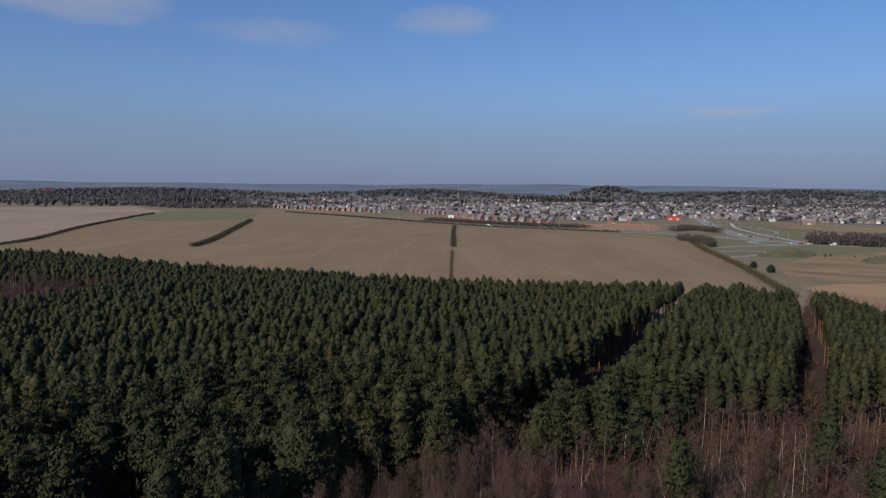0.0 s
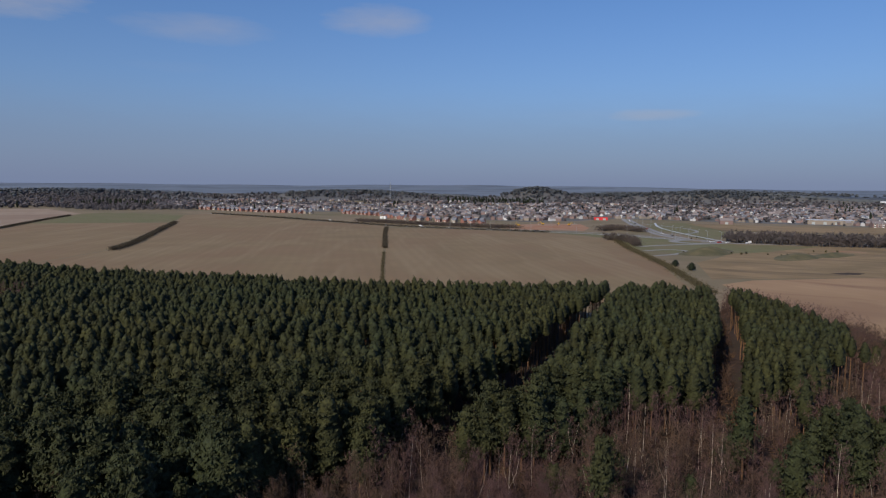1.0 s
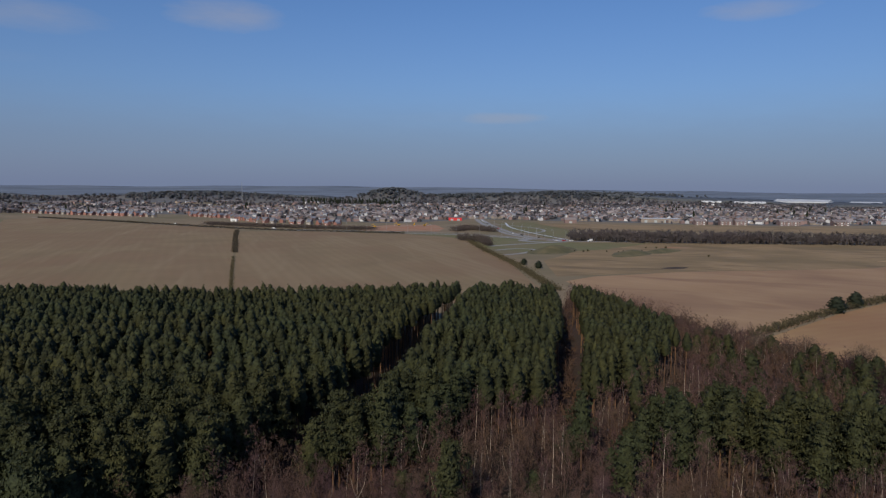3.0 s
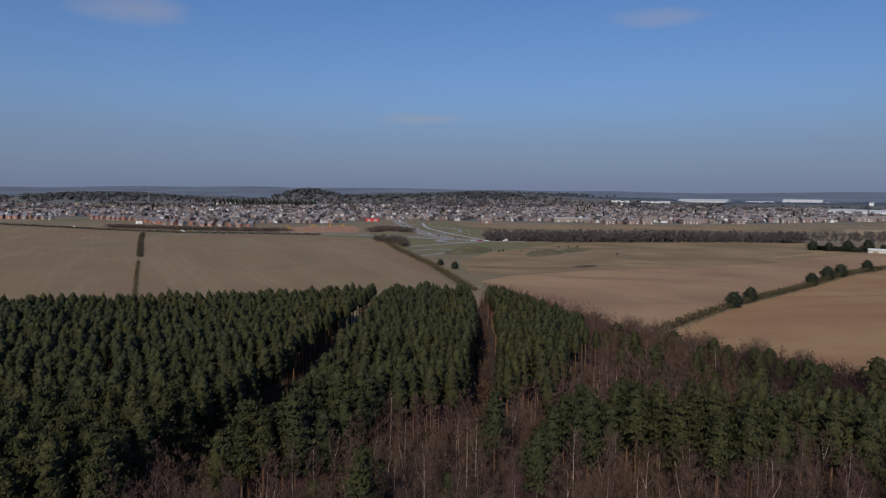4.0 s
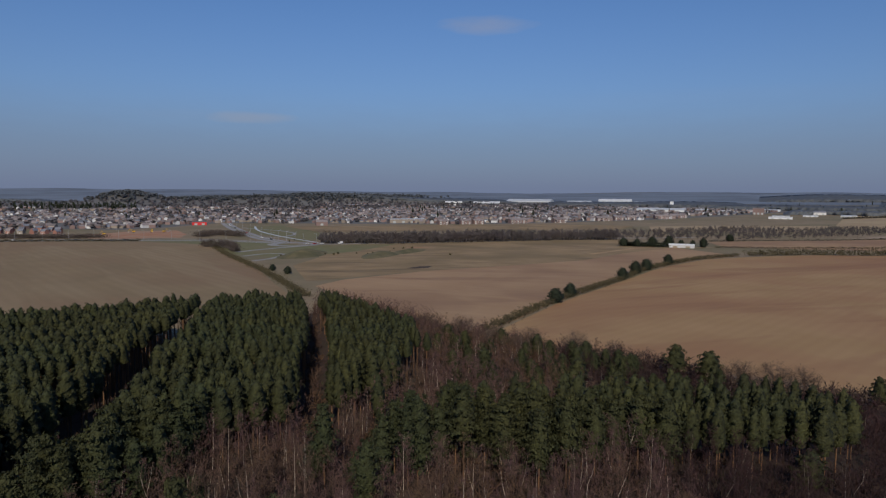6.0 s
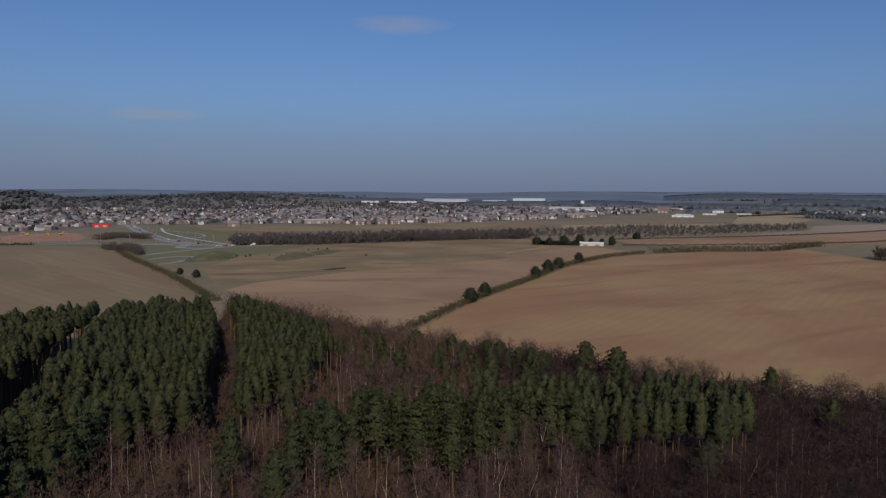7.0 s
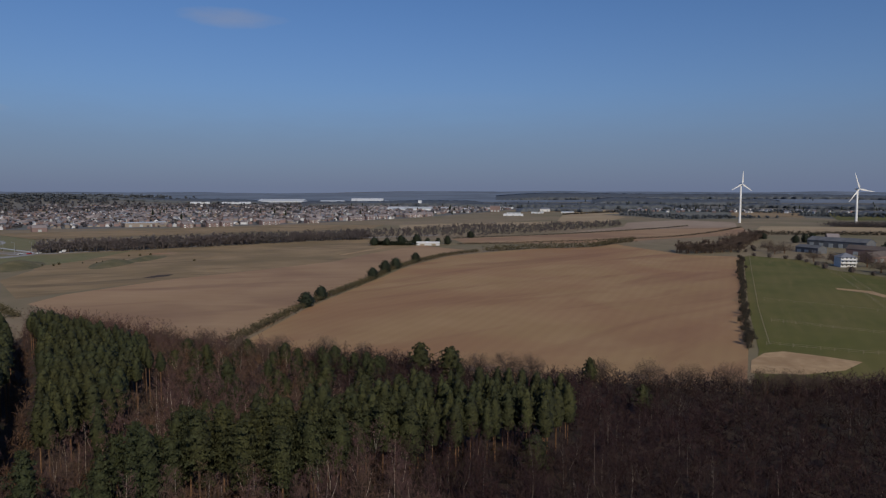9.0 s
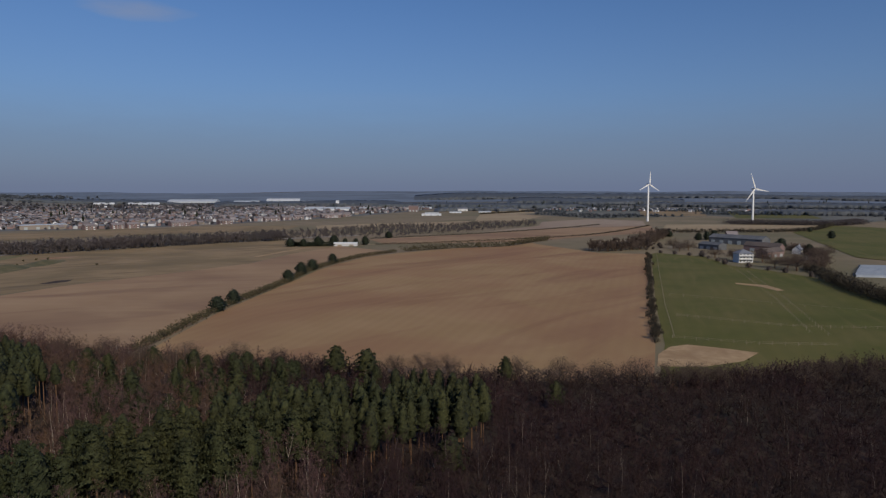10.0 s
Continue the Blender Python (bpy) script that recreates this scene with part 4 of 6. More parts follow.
for sel, nm, tw, lb in ((~thick, "birch_wood", "twig", "leafless purple-brown birch wood with pale stems"), (thick, "young_birch_wood", "twig_dark", "dense dark purple-brown thicket of leafless birch")):
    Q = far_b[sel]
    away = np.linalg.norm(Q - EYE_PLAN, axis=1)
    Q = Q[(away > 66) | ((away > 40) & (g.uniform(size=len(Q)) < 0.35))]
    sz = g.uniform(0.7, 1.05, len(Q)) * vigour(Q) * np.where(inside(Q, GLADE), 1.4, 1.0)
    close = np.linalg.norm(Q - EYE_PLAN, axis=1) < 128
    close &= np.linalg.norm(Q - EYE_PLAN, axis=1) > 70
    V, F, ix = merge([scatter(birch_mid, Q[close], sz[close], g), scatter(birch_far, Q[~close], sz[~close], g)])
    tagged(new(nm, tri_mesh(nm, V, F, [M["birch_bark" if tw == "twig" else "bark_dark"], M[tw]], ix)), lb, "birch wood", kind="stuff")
low = np.concatenate([rides[::2], gaps[::2]])
V, F, ix = scatter(birch_far, low, g.uniform(0.28, 0.6, len(low)), g)
tagged(new("ride_scrub", tri_mesh("ride_scrub", V, F, [M["birch_bark"], M["twig"]], ix)),
       "low leafless birch scrub along the forest rides", "scrub", kind="stuff")

# dead bracken, bramble and saplings that fill the wood below the crowns
shrub = []
for k in range(8):
    gk = np.random.default_rng(480 + k)
    d = gk.normal(size=(16, 3))
    d[:, 2] = np.abs(d[:, 2])
    d /= np.linalg.norm(d, axis=1)[:, None]
    Vs, Fs = leaflets(d * np.array([1.3, 1.3, 2.4]) * gk.uniform(0.3, 1, (16, 1)) + np.array([0, 0, 0.5]), d, 2, 1.3, 0.16, gk, up=0.5)
    Vs[:, 2] = np.maximum(Vs[:, 2], 0.05)
    shrub.append((Vs, Fs, np.zeros(len(Fs), int)))
under = in_sweep(grid_points(WOOD, 2.9, g, 0.5))
under = under[(np.linalg.norm(under - EYE_PLAN, axis=1) > 60)]
solid = np.zeros(len(under), bool)
for blk in (BLOCK_1, BLOCK_2, BLOCK_3, BLOCK_4):
    solid |= inside(under, blk)
under = under[~solid | (np.linalg.norm(under - EYE_PLAN, axis=1) < 135)]
# undergrowth east of the line takes the dark twig colour too
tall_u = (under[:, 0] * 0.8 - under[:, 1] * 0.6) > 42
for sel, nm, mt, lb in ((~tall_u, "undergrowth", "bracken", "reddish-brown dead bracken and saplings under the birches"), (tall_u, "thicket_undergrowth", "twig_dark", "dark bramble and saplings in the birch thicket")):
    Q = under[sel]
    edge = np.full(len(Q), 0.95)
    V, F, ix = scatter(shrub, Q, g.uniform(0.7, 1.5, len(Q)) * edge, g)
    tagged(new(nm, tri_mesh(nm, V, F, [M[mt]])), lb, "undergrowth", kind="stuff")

# broad bare trees and lone pines along the edge of the wood
oak = [dome_parts(np.random.default_rng(500 + k), 7.4, 5.6, 64, 34, 0.42, 0.028) for k in range(3)]
OAKS = [(182, 106), (185, 99), (189, 92), (193, 86), (200, 67), (205, 55), (206, 44), (205, 34), (209, 25), (236, -14), (244, -20), (226, -8), (250, -28), (232, -24), (163, 176), (166, 195),
        (216, 14), (212, 19), (160, 210), (172, 168), (178, 152), (180, 138)]
OAKS = [(x * 0.97, y * 0.97) for x, y in OAKS]
plant(OAKS, oak, (M["pine_bark"], M["twig_oak"]), ("trunk", "crown"), "bare_oak",
      "leafless broad-crowned oak at the wood's edge", "oak tree", "oaks on the wood edge", 0.85, 1.15)
bushy = [clump_pine(np.random.default_rng(600 + k), 8.4, (3.1, 3.6, 2.9)[k], 40, 30, 0.45, 0.22, low=0.1, power=(2.6, 3.2, 2.2)[k], size=0.72, sides=6, fill=0.85) for k in range(3)]
for spots, lo, hi in ((LONE[:2], 1.02, 1.15), (LONE[2:], 0.72, 0.98)):
    plant(spots, bushy, (M["pine_bark"], M["needle"]), ("trunk", "crown"), "lone_pine",
          "lone bushy green pine among bare birches", "pine tree", "lone pines", lo, hi)


# ---------------------------------------------------------------- hedges, hedge trees and bushes
def hedge(name, pts, width, tall, m, label, per=9, size=0.9, ragged=0.4, bushes=0.0):
    """One hedge: many short twiggy sprays over a low core, uneven along its top."""
    h = np.random.default_rng(int(abs(pts[0][0] * 7 + pts[0][1])))
    L = np.asarray(smooth_line(pts, 6))
    P = along(L, 0.9, h, 0.5)
    wave = 1 + ragged * np.sin(np.arange(len(P)) * 0.55 + h.uniform(0, 6)) * h.uniform(0.4, 1, len(P))
    if bushes:
        wave *= np.where(np.sin(np.arange(len(P)) * 0.9 / bushes * 6.28) > -0.05, 1.1, 0.3)
    C = np.repeat(P, per, 0)
    wv = np.repeat(wave, per)
    off = h.normal(size=(len(C), 2)) * width * 0.32
    z = tall * wv * h.uniform(0.05, 0.95, len(C)) ** 0.8
    C = np.column_stack([C + off, z])
    Dr = np.column_stack([off / (width + 0.1), np.full(len(C), 0.4)])
    V, F = leaflets(C, Dr, 2, size, size * 0.42, h, up=0.2, spread=1.2)
    return tagged(new(name, tri_mesh(name, V, F, [m])), label, "hedge")


HEDGE_C = [(166, 186), (195, 199), (238, 218), (261, 227), (296, 239), (335, 253), (373, 270), (421, 283), (477, 293), (526, 290)]
hedge("field_hedge", HEDGE_C, 3.6, 2.7, M["hedge"], "olive-brown clipped hawthorn hedge between bare fields", 24, 0.7, 0.25)
hedge("field_hedge", [(532, 286), (582, 263), (628, 226), (679, 221), (720, 214)], 6, 4.5, M["hedge"], "tall ragged brown hedge at the field's far end", 12, 1.3)
hedge("field_hedge", [(254, 36), (337, 50), (475, 72), (590, 90)], 1.8, 1.5, M["hedge_dark"], "dark leafless hedge between field and paddock", 10, 0.7, 0.4)
thorn = [dome_parts(np.random.default_rng(520 + k), 5.4, 2.1, 30, 16, 0.6, 0.06) for k in range(3)]
plant([tuple(q) for q in along([(256, 36.5), (337, 50), (475, 72), (588, 90)], 8.2, g, 0.3)], thorn, (M["pine_bark"], M["hedge_dark"]), ("trunk", "crown"), "hawthorn_tree",
      "small dark leafless hawthorn standing in the paddock hedge", "hawthorn", "hawthorns in the hedge", 0.6, 1.0)
hedge("field_hedge", [(-331, 500), (-335, 565), (-379, 726), (-421, 933), (-440, 1050)], 3.4, 1.9, M["hedge_dark"], "dark leafless hedge between two arable fields", 14, 0.9, 0.35)
hedge("field_hedge", [(-186, 511), (-192, 577), (-217, 722), (-244, 877)], 4.5, 2.6, M["hedge_dark"], "thick dark leafless hedge across the drilled field", 26, 0.8, 0.12)
hedge("field_hedge", [(14, 790), (11, 700), (8.5, 532)], 2.6, 1.7, M["hedge_dark"], "dark leafless hedge running away across the fields", 22, 0.8, 0.12)
hedge("field_hedge", [(7.5, 500), (6, 440), (4, 300)], 1.4, 0.7, M["hedge"], "low grassy hedge bank with gaps", 5, 0.8, 0.5, 12)
hedge("roadside_hedge", [(-262, 1150), (-150, 1030), (-58, 918), (10, 838), (74, 783), (132, 752), (184, 716)], 4, 1.8, M["hedge_dark"], "dark hedge along the road below the houses", 9, 1.1, 0.5)
hedge("roadside_hedge", [(-20, 930), (30, 880), (80, 838), (130, 806), (165, 790)], 14, 3.6, M["twig_grey"], "scrubby bare thicket below the new houses", 46, 1.1)
hedge("field_hedge", [(226, 633), (204, 540), (191, 468), (181, 412), (168, 355), (155, 300)], 5, 1.5, M["hedge"], "overgrown brown thorn hedge below the arable field", 16, 0.8)
hedge("field_hedge", [(655, 395), (794, 321), (966, 263), (1080, 240)], 2.2, 1.5, M["hedge_dark"], "thin dark hedge between distant fields", 6, 0.9)
hedge("field_hedge", [(590, 349), (640, 300), (780, 212), (900, 180), (1083, 166)], 2.2, 1.5, M["hedge_dark"], "thin dark hedge beyond the ploughed field", 6, 0.9)
hedge("field_hedge", [(1450, 590), (1700, 560), (1906, 600)], 4, 3, M["hedge_dark"], "dark hedge between stubble fields on the far slope", 5, 2)
hedge("garden_hedge", [(474, -28), (462, -31), (440, -36), (418, -41), (392, -49), (350, -66)], 8, 5.5, M["hedge_dark"], "tall dark overgrown hedge beside the pasture", 80, 0.8, 0.4)
hedge("farm_hedge", [(524, -22), (495, -30), (478, -30)], 6, 4, M["hedge_dark"], "dark bushes at the pasture's corner", 30, 1.2)
hedge("garden_hedge", [(538, 402), (548, 386), (556, 376)], 4, 4.5, M["needle_far"], "dark green evergreen hedge round the pavilion", 30, 1.0, 0.15)
hedge("thicket", [(212, 620), (224, 590), (216, 548)], 6, 6, M["twig_grey"], "bare thicket by the slip road", 70, 0.8)
hedge("thicket", [(252, 745), (280, 775), (292, 730)], 14, 5, M["twig_grey"], "bare thicket between the roads", 60, 1.0)


hedge("wood_edge_scrub", [(158, 196), (160, 176), (164, 152), (177, 122), (174, 93), (188, 66), (196, 42), (204, 26), (222, 4), (238, -16)], 8, 3.0, M["twig_oak"], "dark bramble and thorn scrub along the wood's edge", 40, 0.7, 0.35)


ever = [clump_pine(np.random.default_rng(600 + k), 6.6, (3.7, 4.1, 3.4)[k], 36, 22, 0.5, 0.3, low=0.03, power=3.0, size=0.7, sides=6, fill=0.93) for k in range(3)]
HT = [(237.8, 217), (257, 225.5), (331, 252), (362, 266), (383, 273), (424, 285), (186, 409), (187, 389)]
for spots, lo, hi in ((HT[:6], 1.0, 1.2), (HT[6:], 0.62, 0.8)):
    plant(spots, ever, (M["pine_bark"], M["needle_far"]), ("trunk", "crown"), "hedgerow_tree",
          "dense dark evergreen tree standing in a hedgerow", "hedgerow tree", "hedgerow evergreens", lo, hi)
PAVILION_TREES = [(534, 408), (541, 398), (572, 372), (577, 363), (569, 383), (583, 356), (676, 383), (556, 392)]
plant(PAVILION_TREES, ever, (M["pine_bark"], M["needle_far"]), ("trunk", "crown"), "garden_evergreen",
      "dark green evergreen beside the pavilion", "evergreen tree", "garden evergreens", 0.9, 1.35)
FARM_EVER = [(826, 113), (836, 105), (842, 110), (800, 62), (812, 56), (790, 70), (690, -4), (698, -8), (1010, -45), (880, -60), (655, -28)]
plant(FARM_EVER, ever, (M["pine_bark"], M["needle_far"]), ("trunk", "crown"), "farm_evergreen",
      "dark evergreen near the farm buildings", "evergreen tree", "farm evergreens", 0.9, 1.3)
FARM_TREES = [(612, 128), (618, 122), (624, 118), (634, 112), (642, 106), (606, 134), (700, 118), (728, 116), (745, 110), (640, 72), (652, 66), (664, 80), (590, 40),
              (580, 27), (566, 6), (530, -2), (517, -15), (534, -10), (548, -16), (600, -30), (640, -40)]
plant(FARM_TREES, oak, (M["pine_bark"], M["twig_oak"]), ("trunk", "crown"), "bare_farm_tree",
      "leafless broad tree near the farm", "bare tree", "farm trees", 1.0, 1.45)

BUSHES = [(232, 497), (241, 494), (250, 489), (258, 494), (266, 490), (276, 487), (270, 483), (246, 498), (290, 482), (297, 476), (304, 480), (311, 473), (318, 476), (326, 470), (306, 640), (314, 645),
          (322, 640), (300, 628), (348, 500), (356, 498), (345, 430), (340, 503)]
bush = [pine_parts(np.random.default_rng(620 + k), 2.4, 1.9, 5, 8, 8, 0.5, 0.2, low=0.02, dome=3.0, core=0.8, puff=0.2) for k in range(3)]
plant(BUSHES, bush, (M["pine_bark"], M["hedge"]), ("stem", "foliage"), "gorse_bush",
      "low rounded olive-brown gorse bush in rough grass", "bush", "gorse bushes", 0.5, 1.0)
FARM_BUSHES = [(612, 84), (606, 72), (600, 60), (596, 50), (580, 44), (560, 36), (540, 30), (524, 14), (512, 2), (502, -8), (486, -22), (640, 100), (652, 96), (670, 92), (690, 96), (620, 30), (634, 24)]
plant(FARM_BUSHES, bush, (M["pine_bark"], M["twig_grey"]), ("stem", "foliage"), "garden_shrub",
      "dark leafless shrub along the farm boundary", "shrub", "farm shrubs", 0.8, 1.6)
hedge("farm_hedge", [(700, -16), (640, -32), (560, -30), (524, -24)], 9, 5, M["twig_oak"], "bare shrubs and trees beside the farm drive", 60, 0.9, 0.5)
hedge("farm_hedge", [(1205, -84), (1010, -30), (915, 126)], 5, 4, M["hedge_dark"], "dark hedge round the far stubble", 8, 1.8, 0.4)
hedge("far_hedge", [(1300, -130), (1210, -85), (1190, 20), (1180, 60)], 20, 7, M["twig_belt"], "dark copse at the end of the stubble field", 50, 1.5, 0.4)

# ---------------------------------------------------------------- woods and belts far off
bare_far = []
for k in range(6):
    gk = np.random.default_rng(700 + k)
    w, c = dome_parts(gk, 11, 3.6, 7, 3, 2.2, 0.6)
    bare_far.append(merge([(w[0], w[1], 0), (c[0], c[1], 1)]))
bare_tiny = []
for k in range(8):
    gk = np.random.default_rng(720 + k)
    V, n = [], 5
    for z, r in ((0.2, 4.0), (3.4, 5.3), (6.0, 4.0)):
        V += [(r * math.cos(6.283 * q / n + z) * gk.uniform(0.65, 1.25), r * math.sin(6.283 * q / n + z) * gk.uniform(0.65, 1.25), z + gk.uniform(-0.1, 1.4)) for q in range(n)]
    V.append((gk.normal() * 0.6, gk.normal() * 0.6, 7.6))
    F = []
    for i in range(2):
        for q in range(n):
            w = (q + 1) % n
            F += [(i * n + q, i * n + w, i * n + n + w), (i * n + q, i * n + n + w, i * n + n + q)]
    F += [(2 * n + q, 2 * n + (q + 1) % n, 3 * n) for q in range(n)]
    bare_tiny.append((np.array(V), np.array(F), np.ones(len(F), int)))
spruce_far = []
for k in range(4):
    t, c = pine_parts(np.random.default_rng(740 + k), 13, 2.8, 4, 5, 2, 1.3, 0.8, low=0.12, sides=3, core=0.75, puff=0.4)
    spruce_far.append(merge([(t[0], t[1], 0), (c[0], c[1], 1)]))


def wood(name, P, variants, lo, hi, mats, label, category="wood"):
    P = np.asarray(P, float)
    V, F, ix = scatter(variants, P, g.uniform(lo, hi, len(P)), g, height(P[:, 0], P[:, 1]))
    return tagged(new(name, tri_mesh(name, V, F, mats, ix, smooth=variants is bare_tiny)), label, category, kind="stuff")


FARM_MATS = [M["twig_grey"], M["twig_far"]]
BELT_MATS = [M["twig_grey"], M["twig_belt"]]
BELT = [(313, 588), (375, 547), (481, 513), (535, 495), (600, 461), (615, 485), (545, 525), (490, 545), (385, 580), (325, 615)]
wood("shelter_belt", grid_points(BELT, 4.0, g, 0.5), bare_far, 0.75, 1.15, BELT_MATS, "long shelter belt of bare grey-brown trees", "shelter belt")
WOODBELT = [(600, 465), (666, 564), (739, 540), (760, 535), (925, 515), (955, 440), (1040, 420), (1139, 362), (1010, 320), (918, 332), (779, 355), (695, 387), (650, 440)]
FARM_WOOD = [(602, 142), (612, 122), (640, 100), (690, 100), (725, 104), (850, 106), (850, 120), (720, 122), (660, 122), (628, 150)]
wood("farm_wood", grid_points(FARM_WOOD, 5.2, g, 0.5), bare_far, 0.65, 1.1, [M["twig_oak"], M["twig_oak"]], "dark belt of bare trees behind the farm", "wood")
wood("bare_wood", grid_points(WOODBELT, 9.0, g, 0.5), bare_far, 0.4, 0.65, BELT_MATS, "bare grey-brown valley wood beyond the fields")
LEFT_WOOD = [(-1600, 1700), (-900, 1440), (-770, 1535), (-470, 1245), (-330, 1330), (-420, 1650), (-700, 2150), (-1500, 2200)]
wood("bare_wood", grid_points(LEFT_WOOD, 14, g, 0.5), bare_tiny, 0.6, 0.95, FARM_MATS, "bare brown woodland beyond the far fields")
EAST_WOOD = [(1560, 560), (1906, 600), (2600, 900), (2500, -400), (1700, -320), (1320, -120), (1560, 110), (1330, 310)]
pe = grid_points(EAST_WOOD, 15, g, 0.5)
pe = pe[np.sin(pe[:, 0] * 0.011 + 1 + 0.8 * np.sin(pe[:, 1] * 0.006)) * np.cos(pe[:, 1] * 0.009 + 0.4) + 0.35 * np.sin(pe[:, 0] * 0.031) > 0.12]
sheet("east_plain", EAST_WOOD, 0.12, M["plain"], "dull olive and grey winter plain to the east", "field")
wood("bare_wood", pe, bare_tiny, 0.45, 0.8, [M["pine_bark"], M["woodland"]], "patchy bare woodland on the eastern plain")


def polar(n, a0, a1, r0, r1, g):
    a = np.radians(g.uniform(a0, a1, n))
    r = np.sqrt(g.uniform(r0 ** 2, r1 ** 2, n))
    return np.stack([r * np.sin(a), r * np.cos(a)], 1)




def canopy(a0, a1, r0, r1, tall, seed):
    """The closed uneven roof of a far wood, with its edges down to the ground."""
    h = np.random.default_rng(seed)
    n, m = max(24, int((a1 - a0) * 6)), 7
    V, F = [], []
    for i in range(n + 1):
        u = i / n
        end = min(1.0, 12 * u, 12 * (1 - u))
        near, far = r0 + (r1 - r0) * 0.18 * math.sin(u * 9 + seed) * h.uniform(0.6, 1), r1 + (r1 - r0) * 0.2 * math.sin(u * 7 + 2 * seed)
        for k in range(m):
            r = near + (far - near) * min(1, max(0, (k - 1) / (m - 3))) + h.normal() * 6
            a = radians(a0 + (a1 - a0) * u)
            x, y = r * math.sin(a), r * math.cos(a)
            z = float(height(x, y)) + (0.5 if k in (0, m - 1) else tall * end * h.uniform(0.82, 1.1))
            V.append((x, y, z))
    for i in range(n):
        for k in range(m - 1):
            p, q = i * m + k, (i + 1) * m + k
            F += [(p, q, q + 1), (p, q + 1, p + 1)]
    tagged(new("far_woodland", tri_mesh("far_woodland", V, F, [M["woodland"]], smooth=True)), "woodland covering the far plain in dark haze-tinted blue-grey", "woodland", kind="stuff")


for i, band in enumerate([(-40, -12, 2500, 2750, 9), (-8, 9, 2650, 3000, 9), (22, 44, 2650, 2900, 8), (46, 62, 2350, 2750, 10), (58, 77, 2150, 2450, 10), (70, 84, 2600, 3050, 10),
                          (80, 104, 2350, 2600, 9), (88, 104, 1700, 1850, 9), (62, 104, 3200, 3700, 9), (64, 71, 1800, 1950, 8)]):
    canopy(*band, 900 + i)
tw = polar(4000, -36, 52, 1500, 2500, g)
lot = np.sin(tw[:, 0] * 0.008 + 0.7) * np.cos(tw[:, 1] * 0.010 + tw[:, 0] * 0.002) + 0.4 * np.sin(tw[:, 0] * 0.021 + tw[:, 1] * 0.013)
wood("town_wood", tw[(lot > 0.05) | (np.linalg.norm(tw, axis=1) > 2150)], bare_tiny, 0.7, 1.25, [M["pine_bark"], M["twig_far"]], "bare woods between and behind the houses, mauve-grey lightened as by haze", "wood")
hill = []
for cx, cy, rad, top in HILLS:
    n = int(90 + rad * 0.9)
    hill.append(g.normal(size=(n, 2)) * rad * 0.42 + np.array([cx, cy]))
hill = np.concatenate(hill)
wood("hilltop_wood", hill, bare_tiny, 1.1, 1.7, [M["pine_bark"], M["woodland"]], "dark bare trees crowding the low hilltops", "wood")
con = np.concatenate([polar(110, -30, 62, 1250, 2300, g), polar(150, 6, 14, 1900, 2300, g), polar(60, -22, -17, 1560, 1800, g), polar(70, 62, 98, 1900, 3300, g)])
wood("far_conifers", con, spruce_far, 0.7, 1.2, [M["pine_bark"], M["needle_far"]], "scattered dark conifers among the distant houses", "conifers")


# ---------------------------------------------------------------- buildings
def slab_roof(w, d, z0, rise_h, over=0.35, th=0.18):
    """Two sloping roof slabs, ridge along x."""
    x = w / 2 + over
    y = d / 2 + over
    zl = z0 - over * rise_h / (d / 2)
    V = [(-x, -y, zl), (x, -y, zl), (x, 0, z0 + rise_h), (-x, 0, z0 + rise_h), (-x, y, zl), (x, y, zl)]
    V += [(a, b, c + th) for a, b, c in V]
    F = [(6, 7, 8), (6, 8, 9), (9, 8, 11), (9, 11, 10), (0, 2, 1), (0, 3, 2), (3, 5, 2), (3, 4, 5), (0, 1, 7), (0, 7, 6), (4, 10, 11), (4, 11, 5),
         (0, 6, 9), (0, 9, 3), (3, 9, 10), (3, 10, 4), (1, 2, 8), (1, 8, 7), (2, 5, 11), (2, 11, 8)]
    return np.array(V, float), np.array(F)


def gable_walls(w, d, z0, rise_h):
    V = [(-w / 2, -d / 2, 0), (w / 2, -d / 2, 0), (w / 2, d / 2, 0), (-w / 2, d / 2, 0), (-w / 2, -d / 2, z0), (w / 2, -d / 2, z0), (w / 2, d / 2, z0), (-w / 2, d / 2, z0),
         (-w / 2, 0, z0 + rise_h), (w / 2, 0, z0 + rise_h)]
    F = [(0, 1, 5), (0, 5, 4), (1, 2, 6), (1, 6, 5), (2, 3, 7), (2, 7, 6), (3, 0, 4), (3, 4, 7), (4, 8, 7), (5, 6, 9)]
    return np.array(V, float), np.array(F)


def add_window(parent, x, y, z, k=0):
    """A white frame with its pane, facing -y."""
    o = part("window", FRAME[k], parent)
    o.location = (x, y, z)
    part("pane", PANE[k], o, "dark glass pane")


FRAME = [tri_mesh("window", *box(-w / 2, w / 2, -0.07, 0.02, -h / 2, h / 2), [M["white"]]) for w, h in ((1.5, 1.25), (2.2, 1.7))]
PANE = [tri_mesh("pane", *box(-w / 2 + 0.16, w / 2 - 0.16, -0.09, -0.06, -h / 2 + 0.14, h / 2 - 0.14), [M["glass"]]) for w, h in ((1.5, 1.25), (2.2, 1.7))]
DOOR = tri_mesh("door", *box(-0.5, 0.5, -0.06, 0.02, 0, 2.05), [M["white"]])


